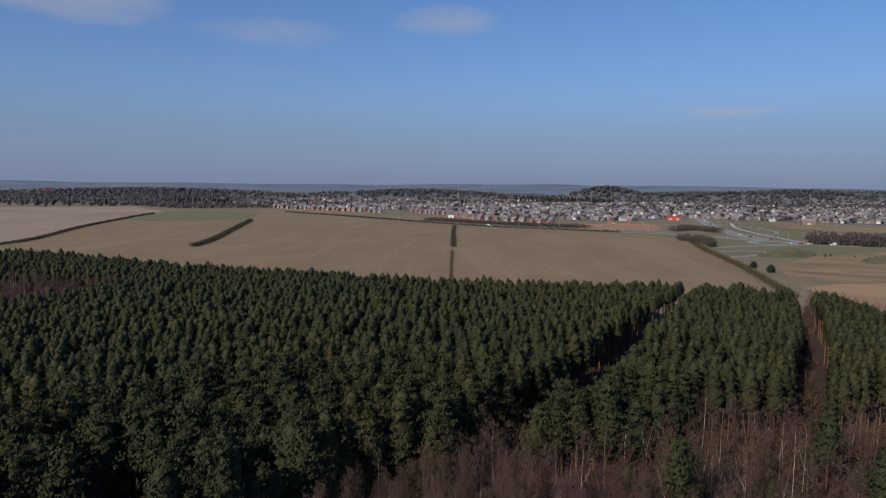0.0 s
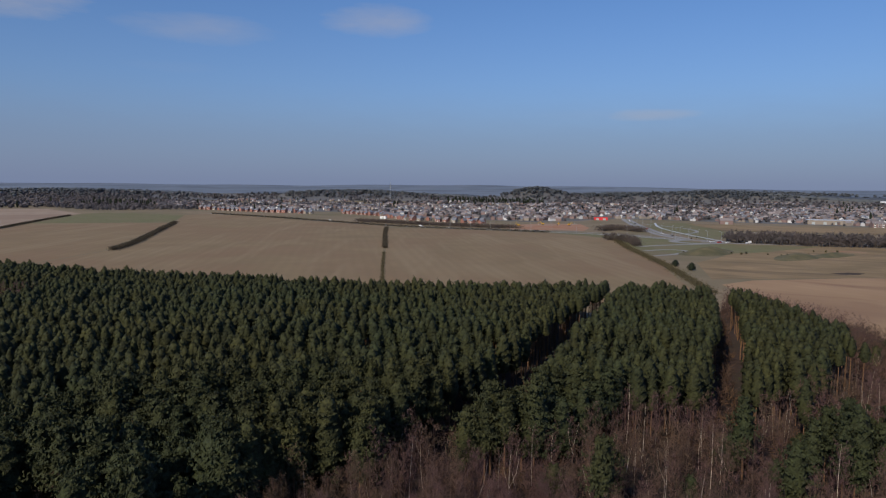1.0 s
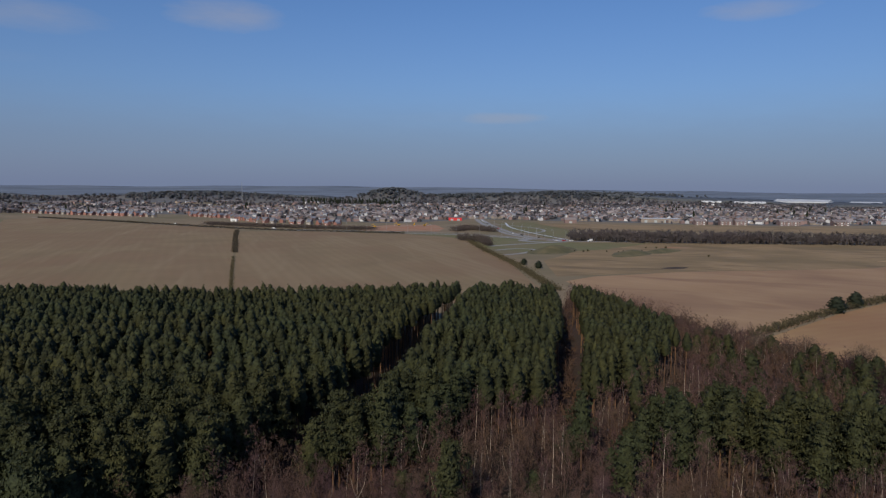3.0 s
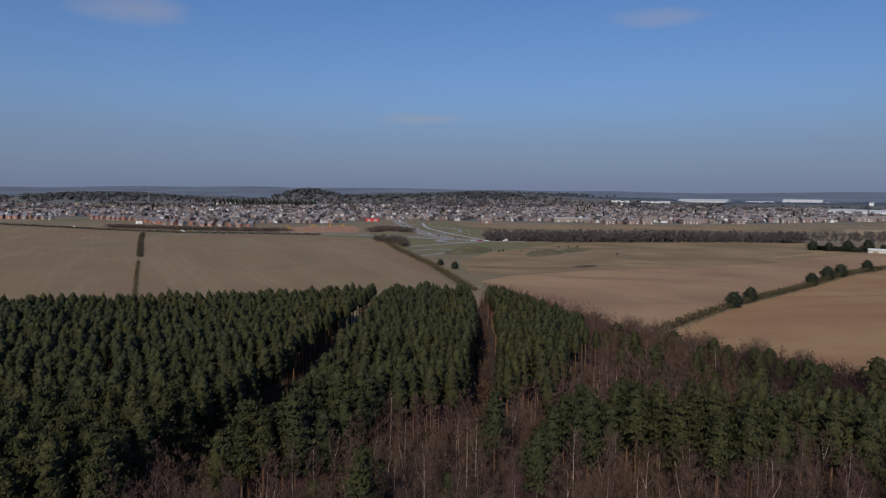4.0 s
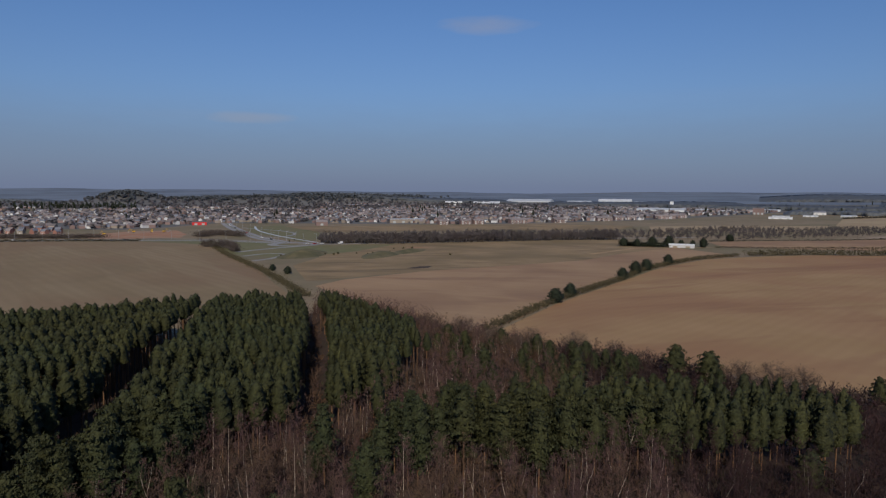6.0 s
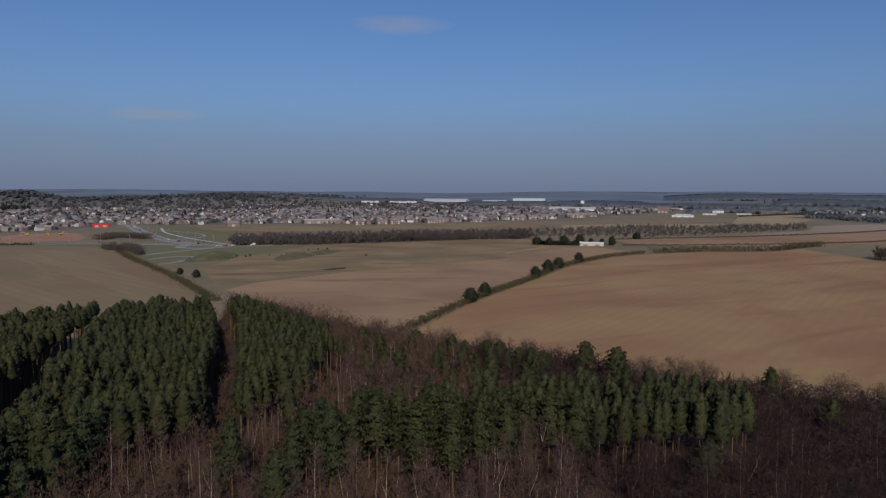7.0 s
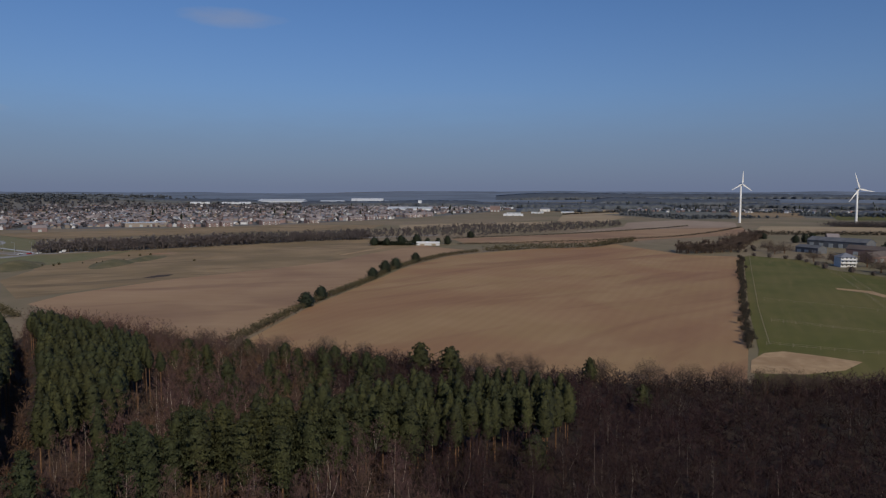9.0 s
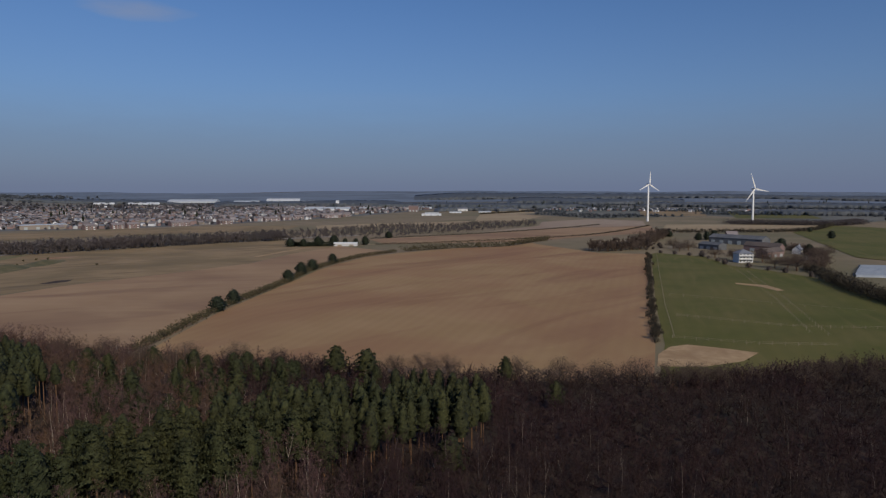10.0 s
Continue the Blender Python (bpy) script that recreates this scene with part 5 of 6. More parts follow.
def make_house(w, d, eave, rise_h, wall_m, roof_m, label, group, cols=3, floors=2):
    root = empty("house")
    V, F = gable_walls(w, d, eave, rise_h)
    wall = part("wall", tri_mesh("wall", V, F, [wall_m]), root)
    roof = part("roof", tri_mesh("roof", *slab_roof(w, d, eave, rise_h), [roof_m]), root)
    ch = part("chimney", tri_mesh("chimney", *box(w / 2 - 1.3, w / 2 - 0.5, -0.35, 0.35, eave + rise_h * 0.6, eave + rise_h + 1.0), [wall_m]), roof)
    for fl in range(floors):
        for c in range(cols):
            x = -w / 2 + w * (c + 0.5) / cols
            if fl == 0 and c == cols // 2:
                o = part("door", DOOR, root)
                o.location = (x, -d / 2 - 0.02, 0)
                continue
            add_window(root, x, -d / 2 - 0.02, 1.5 + fl * 2.6)
    return tagged(root, label, "house", group)


kinds = []
for w, d, ev, ri, wm, rm, lb in ((9.5, 8, 5.0, 2.8, "brick_new", "roof_slate", "new red-brick house with a dark slate roof"),
                                 (8.5, 8, 5.0, 3.0, "brick_new", "roof_brown", "new red-brick house with a brown tiled roof"),
                                 (9.0, 8, 5.2, 2.9, "brick_buff", "roof_slate", "new buff-brick house with a dark slate roof"),
                                 (12, 8.5, 7.0, 3.0, "brick_new", "roof_slate", "tall red-brick terrace with a dark slate roof"),
                                 (9.0, 8, 5.2, 3.0, "render_white", "roof_slate", "white rendered house with a dark slate roof")):
    kinds.append(make_house(w, d, ev, ri, M[wm], M[rm], lb, "new estate houses"))
first = [False] * len(kinds)


def put_house(k, x, y, turn):
    m = Matrix.Translation((x, y, 0.0)) @ Matrix.Rotation(turn, 4, "Z") @ Matrix.Scale(0.84, 4)
    if first[k]:
        return copy_thing(kinds[k], m)
    kinds[k].matrix_basis = m
    first[k] = True


EST_A = [(-330, 1345), (-250, 1275), (-190, 1228), (-138, 1193), (-100, 1152)]
EST_B = [(-55, 1185), (7, 1105), (46, 962), (80, 932), (112, 908), (142, 872)]
house_spots = []
for line, rows in ((EST_A, 2), (EST_B, 3)):
    for row in range(rows):
        L = np.array(line, float)
        L = L * (1 + row * 26 / np.linalg.norm(L, axis=1))[:, None]
        Q = along(L, 12.0, g, 0.12)
        for i, (x, y) in enumerate(Q):
            if g.uniform() < 0.08:
                continue
            nx = Q[min(i + 1, len(Q) - 1)] - Q[max(i - 1, 0)]
            turn = math.atan2(nx[1], nx[0]) + (math.pi / 2 if g.uniform() < 0.25 else 0) + g.normal() * 0.06
            k = int(g.choice(5, p=[0.36, 0.2, 0.16, 0.22, 0.06]))
            put_house(k, x, y, turn)
            house_spots.append((x, y))

# the old suburb: thousands of small gabled houses

def suburb():
    sg = np.random.default_rng(77)
    P, T, S = [], [], []
    for cx in np.arange(-1900, 2500, 60):
        for cy in np.arange(700, 3000, 52):
            x, y = cx + sg.uniform(-25, 25), cy + sg.uniform(-22, 22)
            az_, r = math.degrees(math.atan2(x, y)), math.hypot(x, y)
            fr = np.interp(az_, FRONT_AZ, FRONT_R)
            if az_ < -36 or az_ > 63 or r < fr or r > 2750 or sg.uniform() < 0.1 + max(0, (r - (1450 if az_ < 28 else 1750)) / 800):
                continue
            if 1180 < x < 1360 and 1450 < y < 1620:
                continue
            ang = -radians(az_) + sg.choice([0.0, 0.1, -0.2, 1.5]) + sg.normal() * 0.15
            c, s = math.cos(ang), math.sin(ang)
            for row in (-12, 12):
                for k in range(-3, 4):
                    if sg.uniform() < 0.3:
                        continue
                    u, v = k * 9.0 + sg.normal() * 1.0, row + sg.normal() * 1.5
                    q = (x + c * u - s * v, y + s * u + c * v)
                    if math.hypot(*q) < np.interp(math.degrees(math.atan2(*q)), FRONT_AZ, FRONT_R):
                        continue
                    P.append(q)
                    T.append(ang + (math.pi / 2 if sg.uniform() < 0.35 else 0))
    P = np.array(P)
    var = []
    for w, d, ev, ri, a_, b_ in ((8, 7, 4.6, 2.6, 0, 3), (9, 7.5, 4.6, 2.4, 0, 4), (8, 7, 4.6, 2.4, 1, 3), (10, 8, 4.5, 2.6, 2, 4), (9, 7, 4.6, 2.5, 0, 4), (12, 7, 4.6, 2.4, 1, 4), (8, 7, 2.6, 2.3, 2, 3), (9, 7, 4.6, 2.6, 0, 4)):
        V1, F1 = gable_walls(w, d, ev, ri)
        V2 = np.array([(-w / 2 - 0.3, -d / 2 - 0.3, ev - 0.2), (w / 2 + 0.3, -d / 2 - 0.3, ev - 0.2), (w / 2 + 0.3, 0, ev + ri + 0.12), (-w / 2 - 0.3, 0, ev + ri + 0.12),
                       (-w / 2 - 0.3, d / 2 + 0.3, ev - 0.2), (w / 2 + 0.3, d / 2 + 0.3, ev - 0.2)])
        F2 = np.array([(0, 1, 2), (0, 2, 3), (3, 2, 5), (3, 5, 4)])
        var.append(merge([(V1, F1, a_), (V2, F2, b_)]))
    V, F, ix = scatter(var, P, sg.uniform(0.68, 0.88, len(P)), sg, height(P[:, 0], P[:, 1]))
    tagged(new("suburb_houses", tri_mesh("suburb_houses", V, F, [M["brick"], M["render_white"], M["brick_buff"], M["roof_slate"], M["roof_brown"]], ix)),
           "dense suburb of small brick and white gabled houses", "houses", kind="stuff")
    keep = sg.uniform(size=len(P)) < 0.9
    Q = P[keep] + sg.normal(size=(keep.sum(), 2)) * 11
    wood("suburb_trees", Q, bare_tiny, 0.35, 0.95, FARM_MATS, "bare garden and street trees among the houses", "trees")
    return len(P)


suburb()


def warehouse(name, p0, p1, depth, tall, wall_m, roof_m, label, category="warehouse", doors=3, rise_h=None, door_m=None):
    """A long shed whose front wall runs from p0 to p1, the shed lying beyond it."""
    p0, p1 = np.array(p0, float), np.array(p1, float)
    mid = (p0 + p1) / 2
    w = np.linalg.norm(p1 - p0)
    away = mid / np.linalg.norm(mid)
    t = (p1 - p0) / w
    nrm = np.array([-t[1], t[0]])
    if nrm @ away < 0:
        t, nrm = -t, -nrm
    c = mid + nrm * depth / 2
    root = empty(name, Matrix.Translation((c[0], c[1], float(height(c[0], c[1])))) @ Matrix.Rotation(math.atan2(t[1], t[0]), 4, "Z"))
    ri = depth * 0.08 if rise_h is None else rise_h
    part("wall", tri_mesh("wall", *gable_walls(w, depth, tall, ri), [wall_m]), root)
    part("roof", tri_mesh("roof", *slab_roof(w, depth, tall, ri, 0.3, 0.25), [roof_m]), root)
    me = tri_mesh("loading_door", *box(-2, 2, -0.12, 0.05, 0, min(4.5, tall * 0.6)), [door_m or M["clad_grey"]])
    for k in range(doors):
        o = part("loading_door", me, root)
        o.location = (-w / 2 + w * (k + 0.5) / doors, -depth / 2 - 0.03, 0)
    return tagged(root, label, category, "industrial sheds" if category == "warehouse" else "")


SHEDS = [((1524, 1132), (1577, 1023), 70, 13, "clad_white", "clad_pale"), ((1686, 1060), (1701, 1031), 30, 11, "clad_white", "clad_pale"),
         ((1664, 975), (1674, 952), 22, 10, "clad_white", "clad_white"), ((1900, 1500), (1960, 1400), 60, 10, "clad_grey", "clad_grey"),
         ((1940, 1600), (1980, 1520), 50, 9, "clad_grey", "clad_pale"), ((1940, 2080), (2040, 1930), 120, 12, "clad_pale", "clad_pale"),
         ((2080, 1880), (2130, 1800), 80, 10, "clad_white", "clad_pale")]
SHEDS += [((1680, 1980), (1760, 1920), 60, 9, "clad_pale", "clad_white"), ((1780, 1500), (1830, 1420), 50, 9, "clad_grey", "roof_grey"),
          ((2000, 1250), (2040, 1150), 60, 11, "clad_white", "clad_pale"), ((1900, 1130), (1930, 1070), 40, 9, "clad_pale", "clad_pale"),
          ((1850, 960), (1870, 920), 30, 9, "clad_white", "clad_pale"), ((2200, 1650), (2260, 1550), 70, 11, "clad_white", "clad_pale")]
SHEDS += [((1320, 672), (1337, 634), 22, 8, "clad_white", "clad_white"), ((1450, 730), (1462, 700), 18, 8, "clad_pale", "roof_grey"),
          ((1500, 690), (1508, 664), 18, 7, "clad_white", "clad_pale"), ((1560, 640), (1566, 612), 20, 7, "clad_white", "clad_pale"),
          ((2300, 1900), (2380, 1790), 90, 12, "clad_pale", "clad_white"), ((1600, 2050), (1650, 2010), 50, 8, "clad_white", "clad_white"),
          ((1850, 790), (1858, 740), 25, 8, "clad_white", "clad_pale")]
for p0, p1, dp, tl, wm, rm in SHEDS:
    warehouse("industrial_shed", p0, p1, dp * 0.8, tl * 0.36, M[wm], M[rm], "pale profiled-metal industrial shed with loading doors")
warehouse("factory", (1556, 830), (1567, 808), 20, 14, M["brick"], M["roof_brown"], "red-brick factory block with a tiled roof", "factory")
warehouse("works_tower", (1990, 1345), (1995, 1335), 8, 19, M["clad_white"], M["clad_pale"], "tall white works tower among sheds", "tower", 1)
warehouse("red_store", (326, 1001), (345, 996), 12, 4.5, M["red"], M["roof_grey"], "low store with a bright red fascia", "shop", 2, 0.8)
warehouse("school", (600, 905), (655, 885), 25, 6, M["brick_buff"], M["clad_pale"], "long low flat-roofed school with pale walls", "school", 4, 0.6)
warehouse("red_factory", (-1215, 1985), (-1165, 2015), 24, 7, M["red_dull"], M["roof_grey"], "long red-clad factory beyond the fields", "factory", 3, 1.0)
warehouse("red_factory_tower", (-1170, 2030), (-1155, 2040), 12, 15, M["red_dull"], M["roof_grey"], "red-clad tower block of the factory", "factory", 1, 0.6)
warehouse("site_cabin", (8, 1010), (16, 1006), 4, 3.2, M["white"], M["white"], "white site cabin beside the building works", "cabin", 1, 0.2)
warehouse("roadside_barn", (470, 900), (486, 895), 10, 5, M["brick"], M["roof_brown"], "small red-brick building beside the field", "barn", 1, 3)


def flats(p0, p1, floors, wall_m, label):
    p0, p1 = np.array(p0, float), np.array(p1, float)
    w = np.linalg.norm(p1 - p0)
    mid = (p0 + p1) / 2
    t = (p1 - p0) / w
    nrm = np.array([-t[1], t[0]])
    if nrm @ mid < 0:
        t, nrm = -t, -nrm
    c = mid + nrm * 5
    root = empty("flats", Matrix.Translation((c[0], c[1], 0)) @ Matrix.Rotation(math.atan2(t[1], t[0]), 4, "Z"))
    z = floors * 2.8
    part("wall", tri_mesh("wall", *gable_walls(w, 10, z, 2.4), [wall_m]), root)
    part("roof", tri_mesh("roof", *slab_roof(w, 10, z, 2.4), [M["roof_brown"]]), root)
    n = max(3, int(w / 4.5))
    panel = tri_mesh("balcony", *box(-1.0, 1.0, -0.5, 0.03, -0.55, 0.45), [M["white"]])
    for fl in range(floors):
        for k in range(n):
            x = -w / 2 + w * (k + 0.5) / n
            add_window(root, x, -5.02, 1.7 + fl * 2.8, 1)
            if k % 2 == 0:
                o = part("balcony", panel, root, "white balcony panel")
                o.location = (x, -5.05, 0.65 + fl * 2.8)
    return tagged(root, label, "flats", "blocks of flats")


FLATS = [((640, 830), (654, 826), 2), ((676, 822), (692, 817), 2), ((696, 815), (712, 810), 2), ((840, 782), (862, 776), 2), ((950, 784), (976, 772), 2),
         ((1005, 790), (1020, 782), 2), ((1040, 790), (1062, 776), 2), ((1125, 790), (1160, 770), 2), ((760, 800), (790, 792), 2), ((1190, 800), (1220, 784), 2)]
for p0, p1, fl in FLATS:
    flats(p0, p1, fl, M["brick"], "red-brick flats with white balcony panels")

# the farm
warehouse("long_barn", (756, 57), (731, 8), 16, 6, M["roof_grey"], M["roof_grey"], "long grey barn with a row of rooflights", "barn", 6, 3)
warehouse("brick_barn", (600, 3), (622, -9), 9, 4.5, M["brick"], M["roof_farm"], "low red-brick barn with a tiled roof", "barn", 3, 3)
warehouse("brick_barn", (668, 22), (655, -6), 10, 5, M["brick"], M["roof_farm"], "red-brick farm range behind the white house", "barn", 2, 3)
warehouse("farm_shed", (678, 60), (664, 42), 10, 4.5, M["roof_grey"], M["roof_grey"], "dark open-fronted farm shed", "shed", 3, 2)


def white_house():
    """The square white farmhouse with balconies and a pyramid roof."""
    root = empty("white_house", Matrix.Translation((563, 19, 0)) @ Matrix.Rotation(math.radians(-62), 4, "Z"))
    w, d = 10.5, 9.5
    part("wall", tri_mesh("wall", *box(-w / 2, w / 2, -d / 2, d / 2, 0, 6.9), [M["render_white"]]), root)
    x, y = w / 2 + 0.7, d / 2 + 0.7
    V = np.array([(-x, -y, 6.8), (x, -y, 6.8), (x, y, 6.8), (-x, y, 6.8), (0, 0, 9.8)])
    part("roof", tri_mesh("roof", V, np.array([(0, 1, 4), (1, 2, 4), (2, 3, 4), (3, 0, 4), (0, 2, 1), (0, 3, 2)]), [M["roof_slate"]]), root)
    for z in (2.6, 5.0):
        bal = part("balcony", tri_mesh("balcony", *merge([box(-w / 2, w / 2, -d / 2 - 1.6, -d / 2, z, z + 0.18), box(-w / 2, w / 2, -d / 2 - 1.6, -d / 2 - 1.52, z + 0.9, z + 1.0)])[:2], [M["white"]]), root, "white timber balcony")
        for k in range(7):
            o = part("baluster", tri_mesh("baluster", *box(-0.05, 0.05, -0.05, 0.05, 0, 0.75), [M["white"]]), bal)
            o.location = (-w / 2 + 0.2 + k * (w - 0.4) / 6, -d / 2 - 1.5, z + 0.16)
    for z in (1.4, 3.9, 6.2):
        for k in range(4):
            add_window(root, -w / 2 + w * (k + 0.5) / 4, -d / 2 - 0.02, z)
    tagged(root, "square white farmhouse with balconies and slate roof", "house")


white_house()
fh = make_house(11, 9, 6, 4, M["brick"], M["roof_brown"], "tall red-brick farmhouse behind the barn", "")
fh.matrix_basis = Matrix.Translation((800, 38, 0)) @ Matrix.Rotation(-1.2, 4, "Z")
gh = make_house(8, 7, 3.6, 3.4, M["render_white"], M["roof_slate"], "small white gabled cottage by the farm", "")
gh.matrix_basis = Matrix.Translation((655, -20, 0)) @ Matrix.Rotation(-0.3, 4, "Z")
VILLAGE = polar(130, 73, 96, 1820, 2050, g)
vv = [merge([(*gable_walls(9, 8, 5, 2.8), k), (slab_roof(9, 8, 5, 2.8)[0], slab_roof(9, 8, 5, 2.8)[1], 2)]) for k in (0, 1, 1)]
V, F, ix = scatter(vv, VILLAGE, g.uniform(0.6, 0.85, len(VILLAGE)), g)
tagged(new("far_village", tri_mesh("far_village", V, F, [M["brick"], M["render_white"], M["roof_slate"]], ix)), "far village of white and brick houses", "houses", kind="stuff")
warehouse("hill_farm", (1650, 735), (1668, 715), 14, 6, M["render_white"], M["roof_slate"], "white farm buildings on the far slope", "farm", 2, 3)
warehouse("park_pavilion", (556, 374), (567, 355), 6, 2.6, M["render_white"], M["clad_white"], "long low white pavilion beside evergreens", "pavilion", 2, 0.8, M["wood"])


def polytunnel():
    n, w, ln = 9, 7.0, 34.0
    V = [(w / 2 * math.cos(math.pi * k / n), y, 2.1 * math.sin(math.pi * k / n)) for y in (0, ln) for k in range(n + 1)]
    F = []
    for k in range(n):
        F += [(k, k + 1, n + 2 + k), (k, n + 2 + k, n + 1 + k)]
    F += [(0, k + 1, k) for k in range(1, n)] + [(n + 1, n + 1 + k, n + 2 + k) for k in range(1, n)]
    root = empty("polytunnel")
    part("cover", tri_mesh("cover", V, F, [M["poly"]]), root)
    part("door", tri_mesh("door", *box(-1, 1, -0.06, -0.01, 0, 2.1), [M["wood"]]), root)
    return tagged(root, "pale blue-white polythene growing tunnel", "polytunnel", "polytunnels")


pt = polytunnel()
for k in range(8):
    m = Matrix.Translation((500 + k * 8.2, -46 - k * 1.2, 0)) @ Matrix.Rotation(math.radians(-170), 4, "Z")
    if k == 0:
        pt.matrix_basis = m
    else:
        copy_thing(pt, m)


# ---------------------------------------------------------------- wind turbines and mast
def turbine(x, y, hub_h, blade, spin, label):
    root = empty("wind_turbine", Matrix.Translation((x, y, 0)) @ Matrix.Rotation(math.radians(-50), 4, "Z"))
    part("tower", tri_mesh("tower", *tube([(0, 0, 0), (0, 0, hub_h * 0.5), (0, 0, hub_h - 1)], [2.0, 1.6, 1.15], 16), [M["white"]], smooth=True), root)
    nac = part("nacelle", tri_mesh("nacelle", *tube([(0, -3.2, hub_h), (0, -2.6, hub_h), (0, 3.5, hub_h), (0, 4.6, hub_h)], [0.9, 1.7, 1.7, 1.0], 10), [M["white"]]), root)
    part("hub", tri_mesh("hub", *tube([(0, -5.2, hub_h), (0, -4.7, hub_h), (0, -3.3, hub_h)], [0.2, 0.9, 1.2], 10), [M["white"]]), nac)
    V, F = [], []
    for r, c, th in ((0.6, 0.9, 0.8), (4, 2.3, 0.7), (blade * 0.5, 1.5, 0.4), (blade, 0.45, 0.12)):
        V += [(-c * 0.35, -th / 2, r), (c * 0.65, 0, r), (-c * 0.35, th / 2, r), (-c * 0.5, 0, r)]
    for i in range(3):
        for k in range(4):
            a0, a1, b0, b1 = i * 4 + k, i * 4 + (k + 1) % 4, i * 4 + 4 + k, i * 4 + 4 + (k + 1) % 4
            F += [(a0, a1, b1), (a0, b1, b0)]
    F += [(12, 13, 14), (12, 14, 15)]
    me = tri_mesh("blade", V, F, [M["white"]])
    for k in range(3):
        o = part("blade", me, root)
        o.matrix_basis = Matrix.Translation((0, -4.2, hub_h)) @ Matrix.Rotation(math.radians(spin + 120 * k), 4, "Y")
    return tagged(root, label, "wind turbine", "wind turbines")


turbine(1243, 193, 64, 21.5, 2, "white three-bladed wind turbine rising behind farm trees")
turbine(1230, 27, 56, 26, -20, "white three-bladed wind turbine at the edge of stubble")


def mast():
    root = empty("radio_mast", Matrix.Translation((48, 2190, 0)))
    for k in range(3):
        c, s = math.cos(k * 2.094), math.sin(k * 2.094)
        part("leg", tri_mesh("leg", *tube([(c * 2.4, s * 2.4, 0), (c * 0.5, s * 0.5, 60)], [0.35, 0.3], 4), [M["metal"]]), root)
    for k in range(12):
        z, r = k * 5, 2.4 - 1.9 * k / 12
        for j in range(3):
            p = (r * math.cos(j * 2.094), r * math.sin(j * 2.094), z)
            q = (r * math.cos(j * 2.094 + 2.094), r * math.sin(j * 2.094 + 2.094), z + 5)
            part("brace", tri_mesh("brace", *tube([p, q], [0.14, 0.14], 3), [M["metal"]]), root)
    tagged(root, "thin grey lattice radio mast above the suburb", "mast")


mast()


# ---------------------------------------------------------------- fences, cars, lamps
def fence(pts, step, tall, label, rails=2):
    root = empty("paddock_fence")
    L = np.asarray(pts, float)
    post = tri_mesh("post", *box(-0.06, 0.06, -0.06, 0.06, 0, tall), [M["wood"]])
    for a_, b_ in zip(L[:-1], L[1:]):
        n = max(1, int(np.linalg.norm(b_ - a_) / step))
        for k in range(n):
            o = part("post", post, root)
            p = a_ + (b_ - a_) * k / n
            o.location = (p[0], p[1], 0.05)
        for r in range(rails):
            z = tall * (0.92 - 0.42 * r)
            part("rail", tri_mesh("rail", *tube([(a_[0], a_[1], z), (b_[0], b_[1], z)], [0.022, 0.022], 4), [M["wood"]]), root)
    tagged(root, label, "fence", "paddock fences")


fence([(603, 86), (475, 66), (337, 44), (264, 31)], 6, 1.2, "weathered post-and-rail fence beside the dark hedge")
fence([(312, 36), (306, -3), (308, -16), (317, -40)], 4, 1.2, "weathered post-and-rail fence across the paddock")
fence([(265, 32), (267, 4), (276, -20)], 4, 1.2, "weathered post-and-rail fence above the sandy corner")
fence([(529, 24), (502, 15), (373, -7), (289, -19)], 5, 1.3, "double line of timber fence posts down the pasture", 1)
fence([(526, 28), (498, 20), (376, -2), (292, -13)], 5, 1.3, "double line of timber fence posts down the pasture", 1)
fence([(370, 46), (362, 0), (356, -40)], 6, 1.2, "thin post fence dividing the green pasture", 1)
fence([(596, 50), (536, 29), (499, -8), (473, -28)], 6, 1.2, "fence along the farm side of the pasture")


def make_car(m, van, label):
    root = empty("van" if van else "car")
    ln, h = (5.4, 2.3) if van else (4.3, 1.45)
    body = merge([box(-0.9, 0.9, -ln / 2, ln / 2, 0.35, 0.95 if not van else 1.2)])
    part("body", tri_mesh("body", body[0], body[1], [m]), root)
    y0, y1 = (-ln / 2 + 0.9, ln / 2) if van else (-ln / 2 + 1.0, ln / 2 - 0.5)
    z0 = 0.95 if not van else 1.2
    V = np.array([(-0.88, y0 - 0.3, z0), (0.88, y0 - 0.3, z0), (0.88, y1, z0), (-0.88, y1, z0), (-0.75, y0 + 0.4, h), (0.75, y0 + 0.4, h), (0.75, y1 - (0.05 if van else 0.5), h), (-0.75, y1 - (0.05 if van else 0.5), h)])
    F = np.array([(0, 1, 5), (0, 5, 4), (1, 2, 6), (1, 6, 5), (2, 3, 7), (2, 7, 6), (3, 0, 4), (3, 4, 7), (4, 5, 6), (4, 6, 7)])
    part("cabin", tri_mesh("cabin", V, F, [m, M["glass"]], [1, 1] + ([0] * 6 if van else [1] * 6) + [0, 0]), root)
    wheel = tri_mesh("wheel", *tube([(-0.11, 0, 0), (0.11, 0, 0)], [0.34, 0.34], 10), [M["tyre"]])
    for x in (-0.85, 0.85):
        for y in (-ln * 0.31, ln * 0.31):
            o = part("wheel", wheel, root)
            o.location = (x, y, 0.34)
    return tagged(root, label, "van" if van else "car", "vehicles on the roads")


fleet = [make_car(M["car_white"], True, "white panel van on the road"), make_car(M["car_white"], False, "white car on the road"),
         make_car(M["car_dark"], False, "dark blue car on the road"), make_car(M["car_red"], False, "red car on the road")]
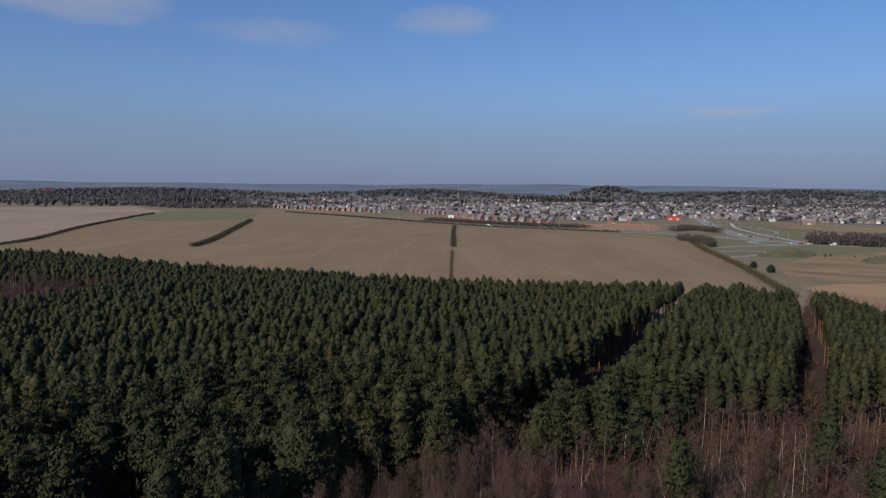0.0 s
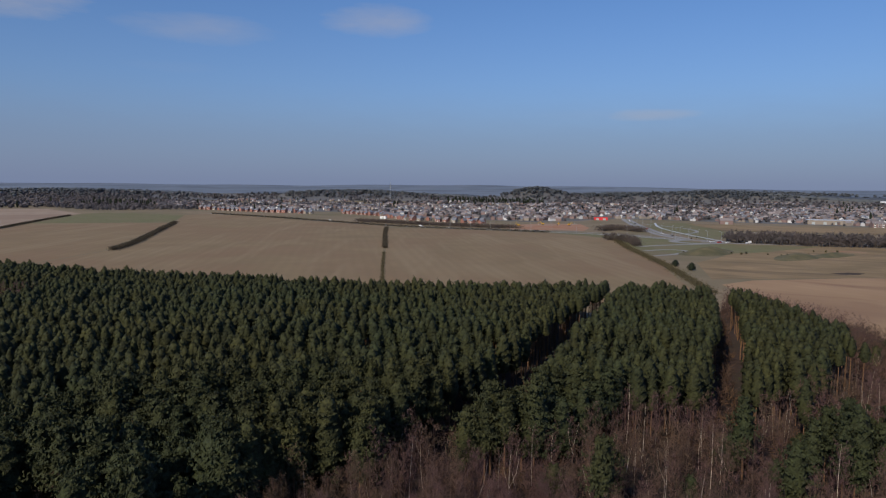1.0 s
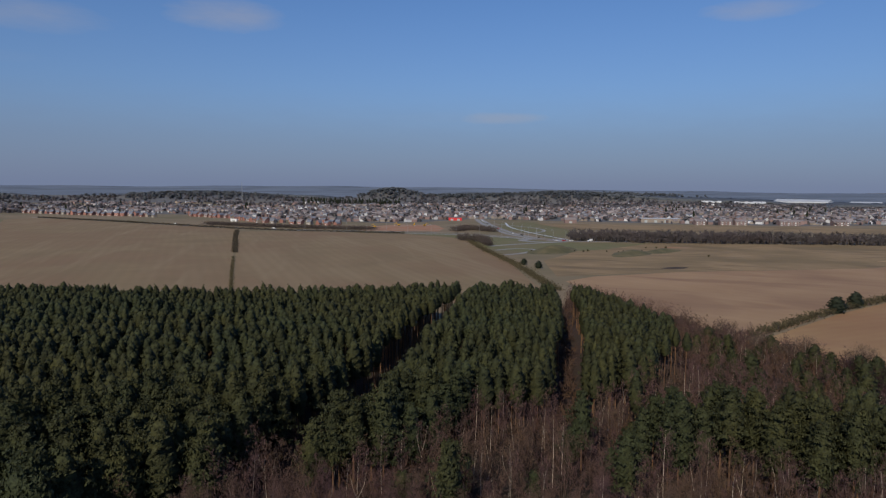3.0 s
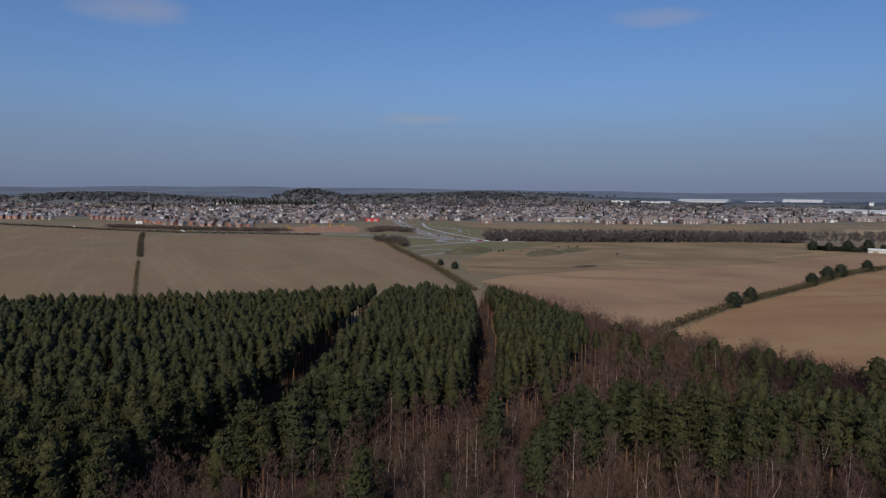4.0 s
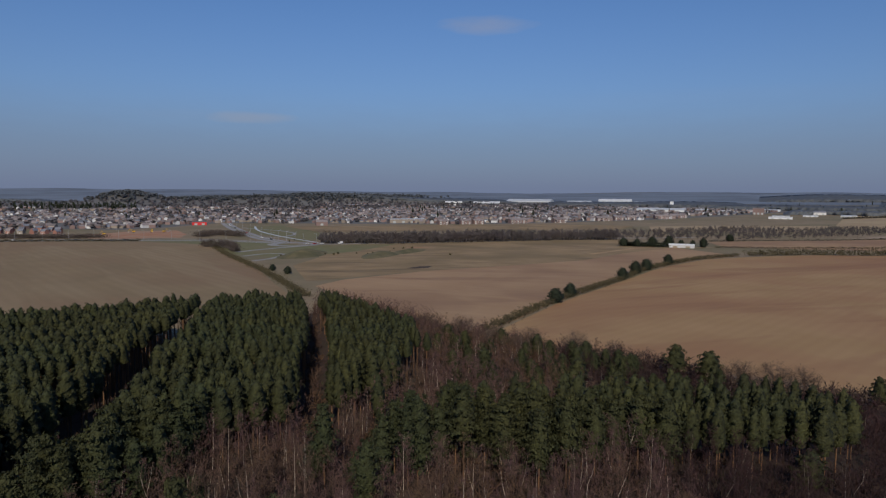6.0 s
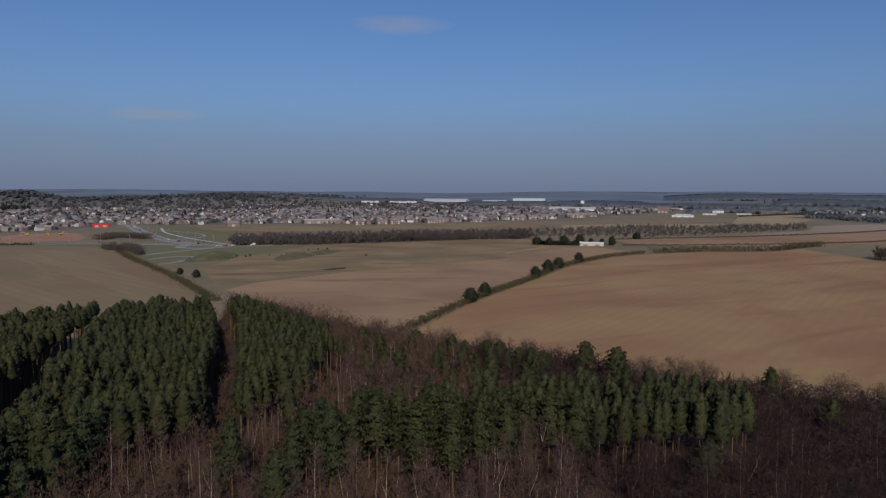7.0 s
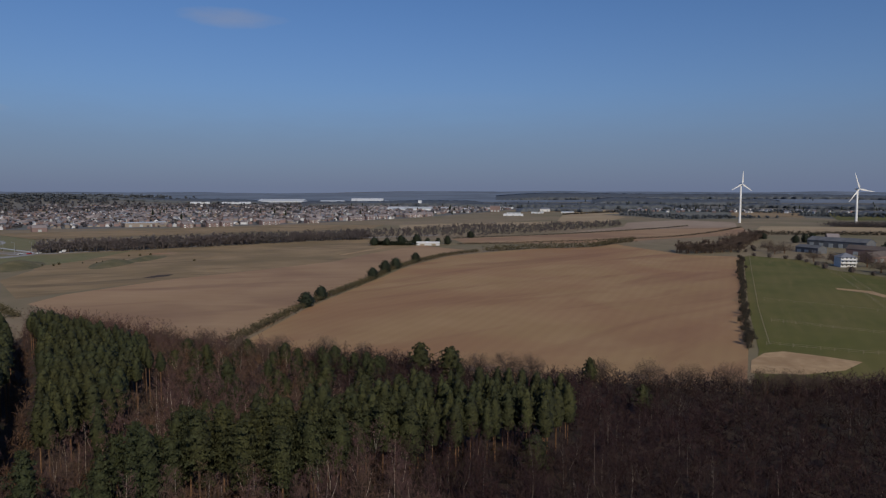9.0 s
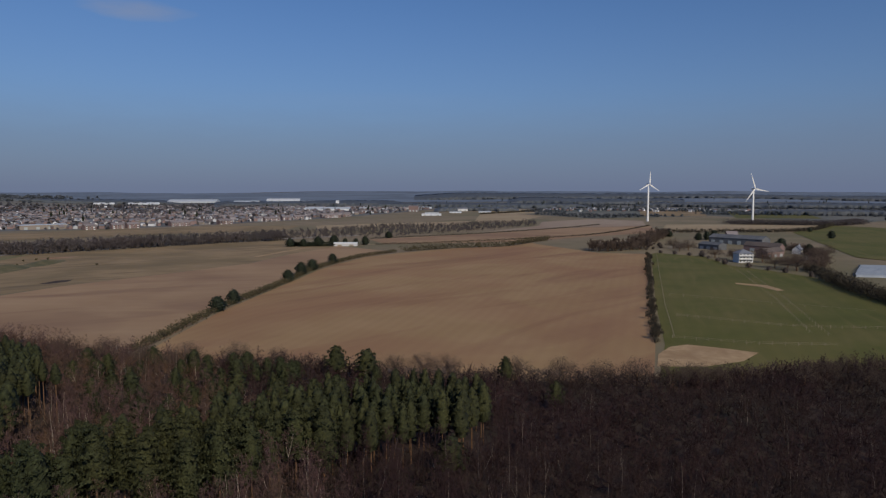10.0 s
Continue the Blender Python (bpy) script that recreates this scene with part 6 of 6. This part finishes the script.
CARS = [(0, ROAD_1[16], 0), (1, ROAD_1[24], 0), (1, ROAD_1[33], 0), (2, ROAD_1[46], 0), (2, ROAD_1[40], 0), (0, ROAD_1[29], 0), (1, (300, 590), 1.2), (3, (305, 586), 1.2),
        (0, ROAD_3[12], 1.2), (1, ROAD_3[5], 1.2), (1, ROAD_3[7], 1.2), (2, ROAD_2[10], 0.2), (1, ROAD_2[15], 0.2), (3, ROAD_2[21], 0.2), (2, ROAD_2[27], 0.2), (0, ROAD_2[31], 0.2)]
seen = set()
for k, p, turn in CARS:
    m = Matrix.Translation((p[0] + 1.8, p[1] + 1.0, 0.13)) @ Matrix.Rotation(0.75 if turn == 0 else -turn, 4, "Z")
    if k in seen:
        copy_thing(fleet[k], m)
    else:
        fleet[k].matrix_basis = m
        seen.add(k)


def excavator():
    """A tracked digger with its arm folded down."""
    root = empty("excavator")
    for x in (-1.1, 1.1):
        part("track", tri_mesh("track", *tube([(x - 0.25, 0, 0.45), (x + 0.25, 0, 0.45)], [0.45, 0.45], 8), [M["tyre"]]), root).scale = (1, 3.6, 1)
    part("body", tri_mesh("body", *box(-1.2, 1.2, -2.0, 1.2, 0.95, 2.1), [M["digger"]]), root)
    part("cab", tri_mesh("cab", *box(-1.15, -0.1, 0.0, 1.3, 2.1, 3.0), [M["glass"]]), root, "dark glazed cab")
    part("boom", tri_mesh("boom", *tube([(0.4, 1.0, 1.6), (0.4, 3.4, 4.4), (0.4, 5.2, 3.4)], [0.32, 0.28, 0.2], 4), [M["digger"]]), root)
    part("stick", tri_mesh("stick", *tube([(0.4, 5.2, 3.4), (0.4, 5.8, 1.0)], [0.2, 0.16], 4), [M["digger"]]), root)
    part("bucket", tri_mesh("bucket", *box(-0.2, 1.0, 5.2, 6.2, 0.2, 1.0), [M["metal"]]), root)
    return tagged(root, "yellow tracked excavator on stripped earth", "excavator", "site machines")


dig = excavator()
for i, (x, y) in enumerate([(215, 868), (234, 862), (246, 855), (177, 838)]):
    m = Matrix.Translation((x, y, 0.1)) @ Matrix.Rotation(i * 1.9 + 1.2, 4, "Z") @ Matrix.Scale(0.95, 4)
    if i:
        copy_thing(dig, m)
    else:
        dig.matrix_basis = m


def street_lamp():
    root = empty("street_lamp")
    part("post", tri_mesh("post", *tube([(0, 0, 0), (0, 0, 9.5)], [0.13, 0.08], 6), [M["metal"]]), root)
    part("arm", tri_mesh("arm", *tube([(0, 0, 9.4), (1.6, 0, 9.9)], [0.06, 0.05], 5), [M["metal"]]), root)
    part("lantern", tri_mesh("lantern", *box(1.3, 2.1, -0.16, 0.16, 9.82, 10.0), [M["clad_pale"]]), root)
    return tagged(root, "slim grey steel street lamp", "street lamp", "street lamps")


lamp = street_lamp()
spots = [ROAD_1[i] + np.array([3.5, 4.2]) for i in range(30, 64, 3)] + [ROAD_2[i] + np.array([9, -1]) for i in range(2, 36, 4)] + [ROAD_3[i] + np.array([2, 5.5]) for i in range(2, 18, 4)]
for i, p in enumerate(spots):
    m = Matrix.Translation((p[0], p[1], 0.05)) @ Matrix.Rotation(i * 0.4, 4, "Z")
    if i:
        copy_thing(lamp, m)
    else:
        lamp.matrix_basis = m
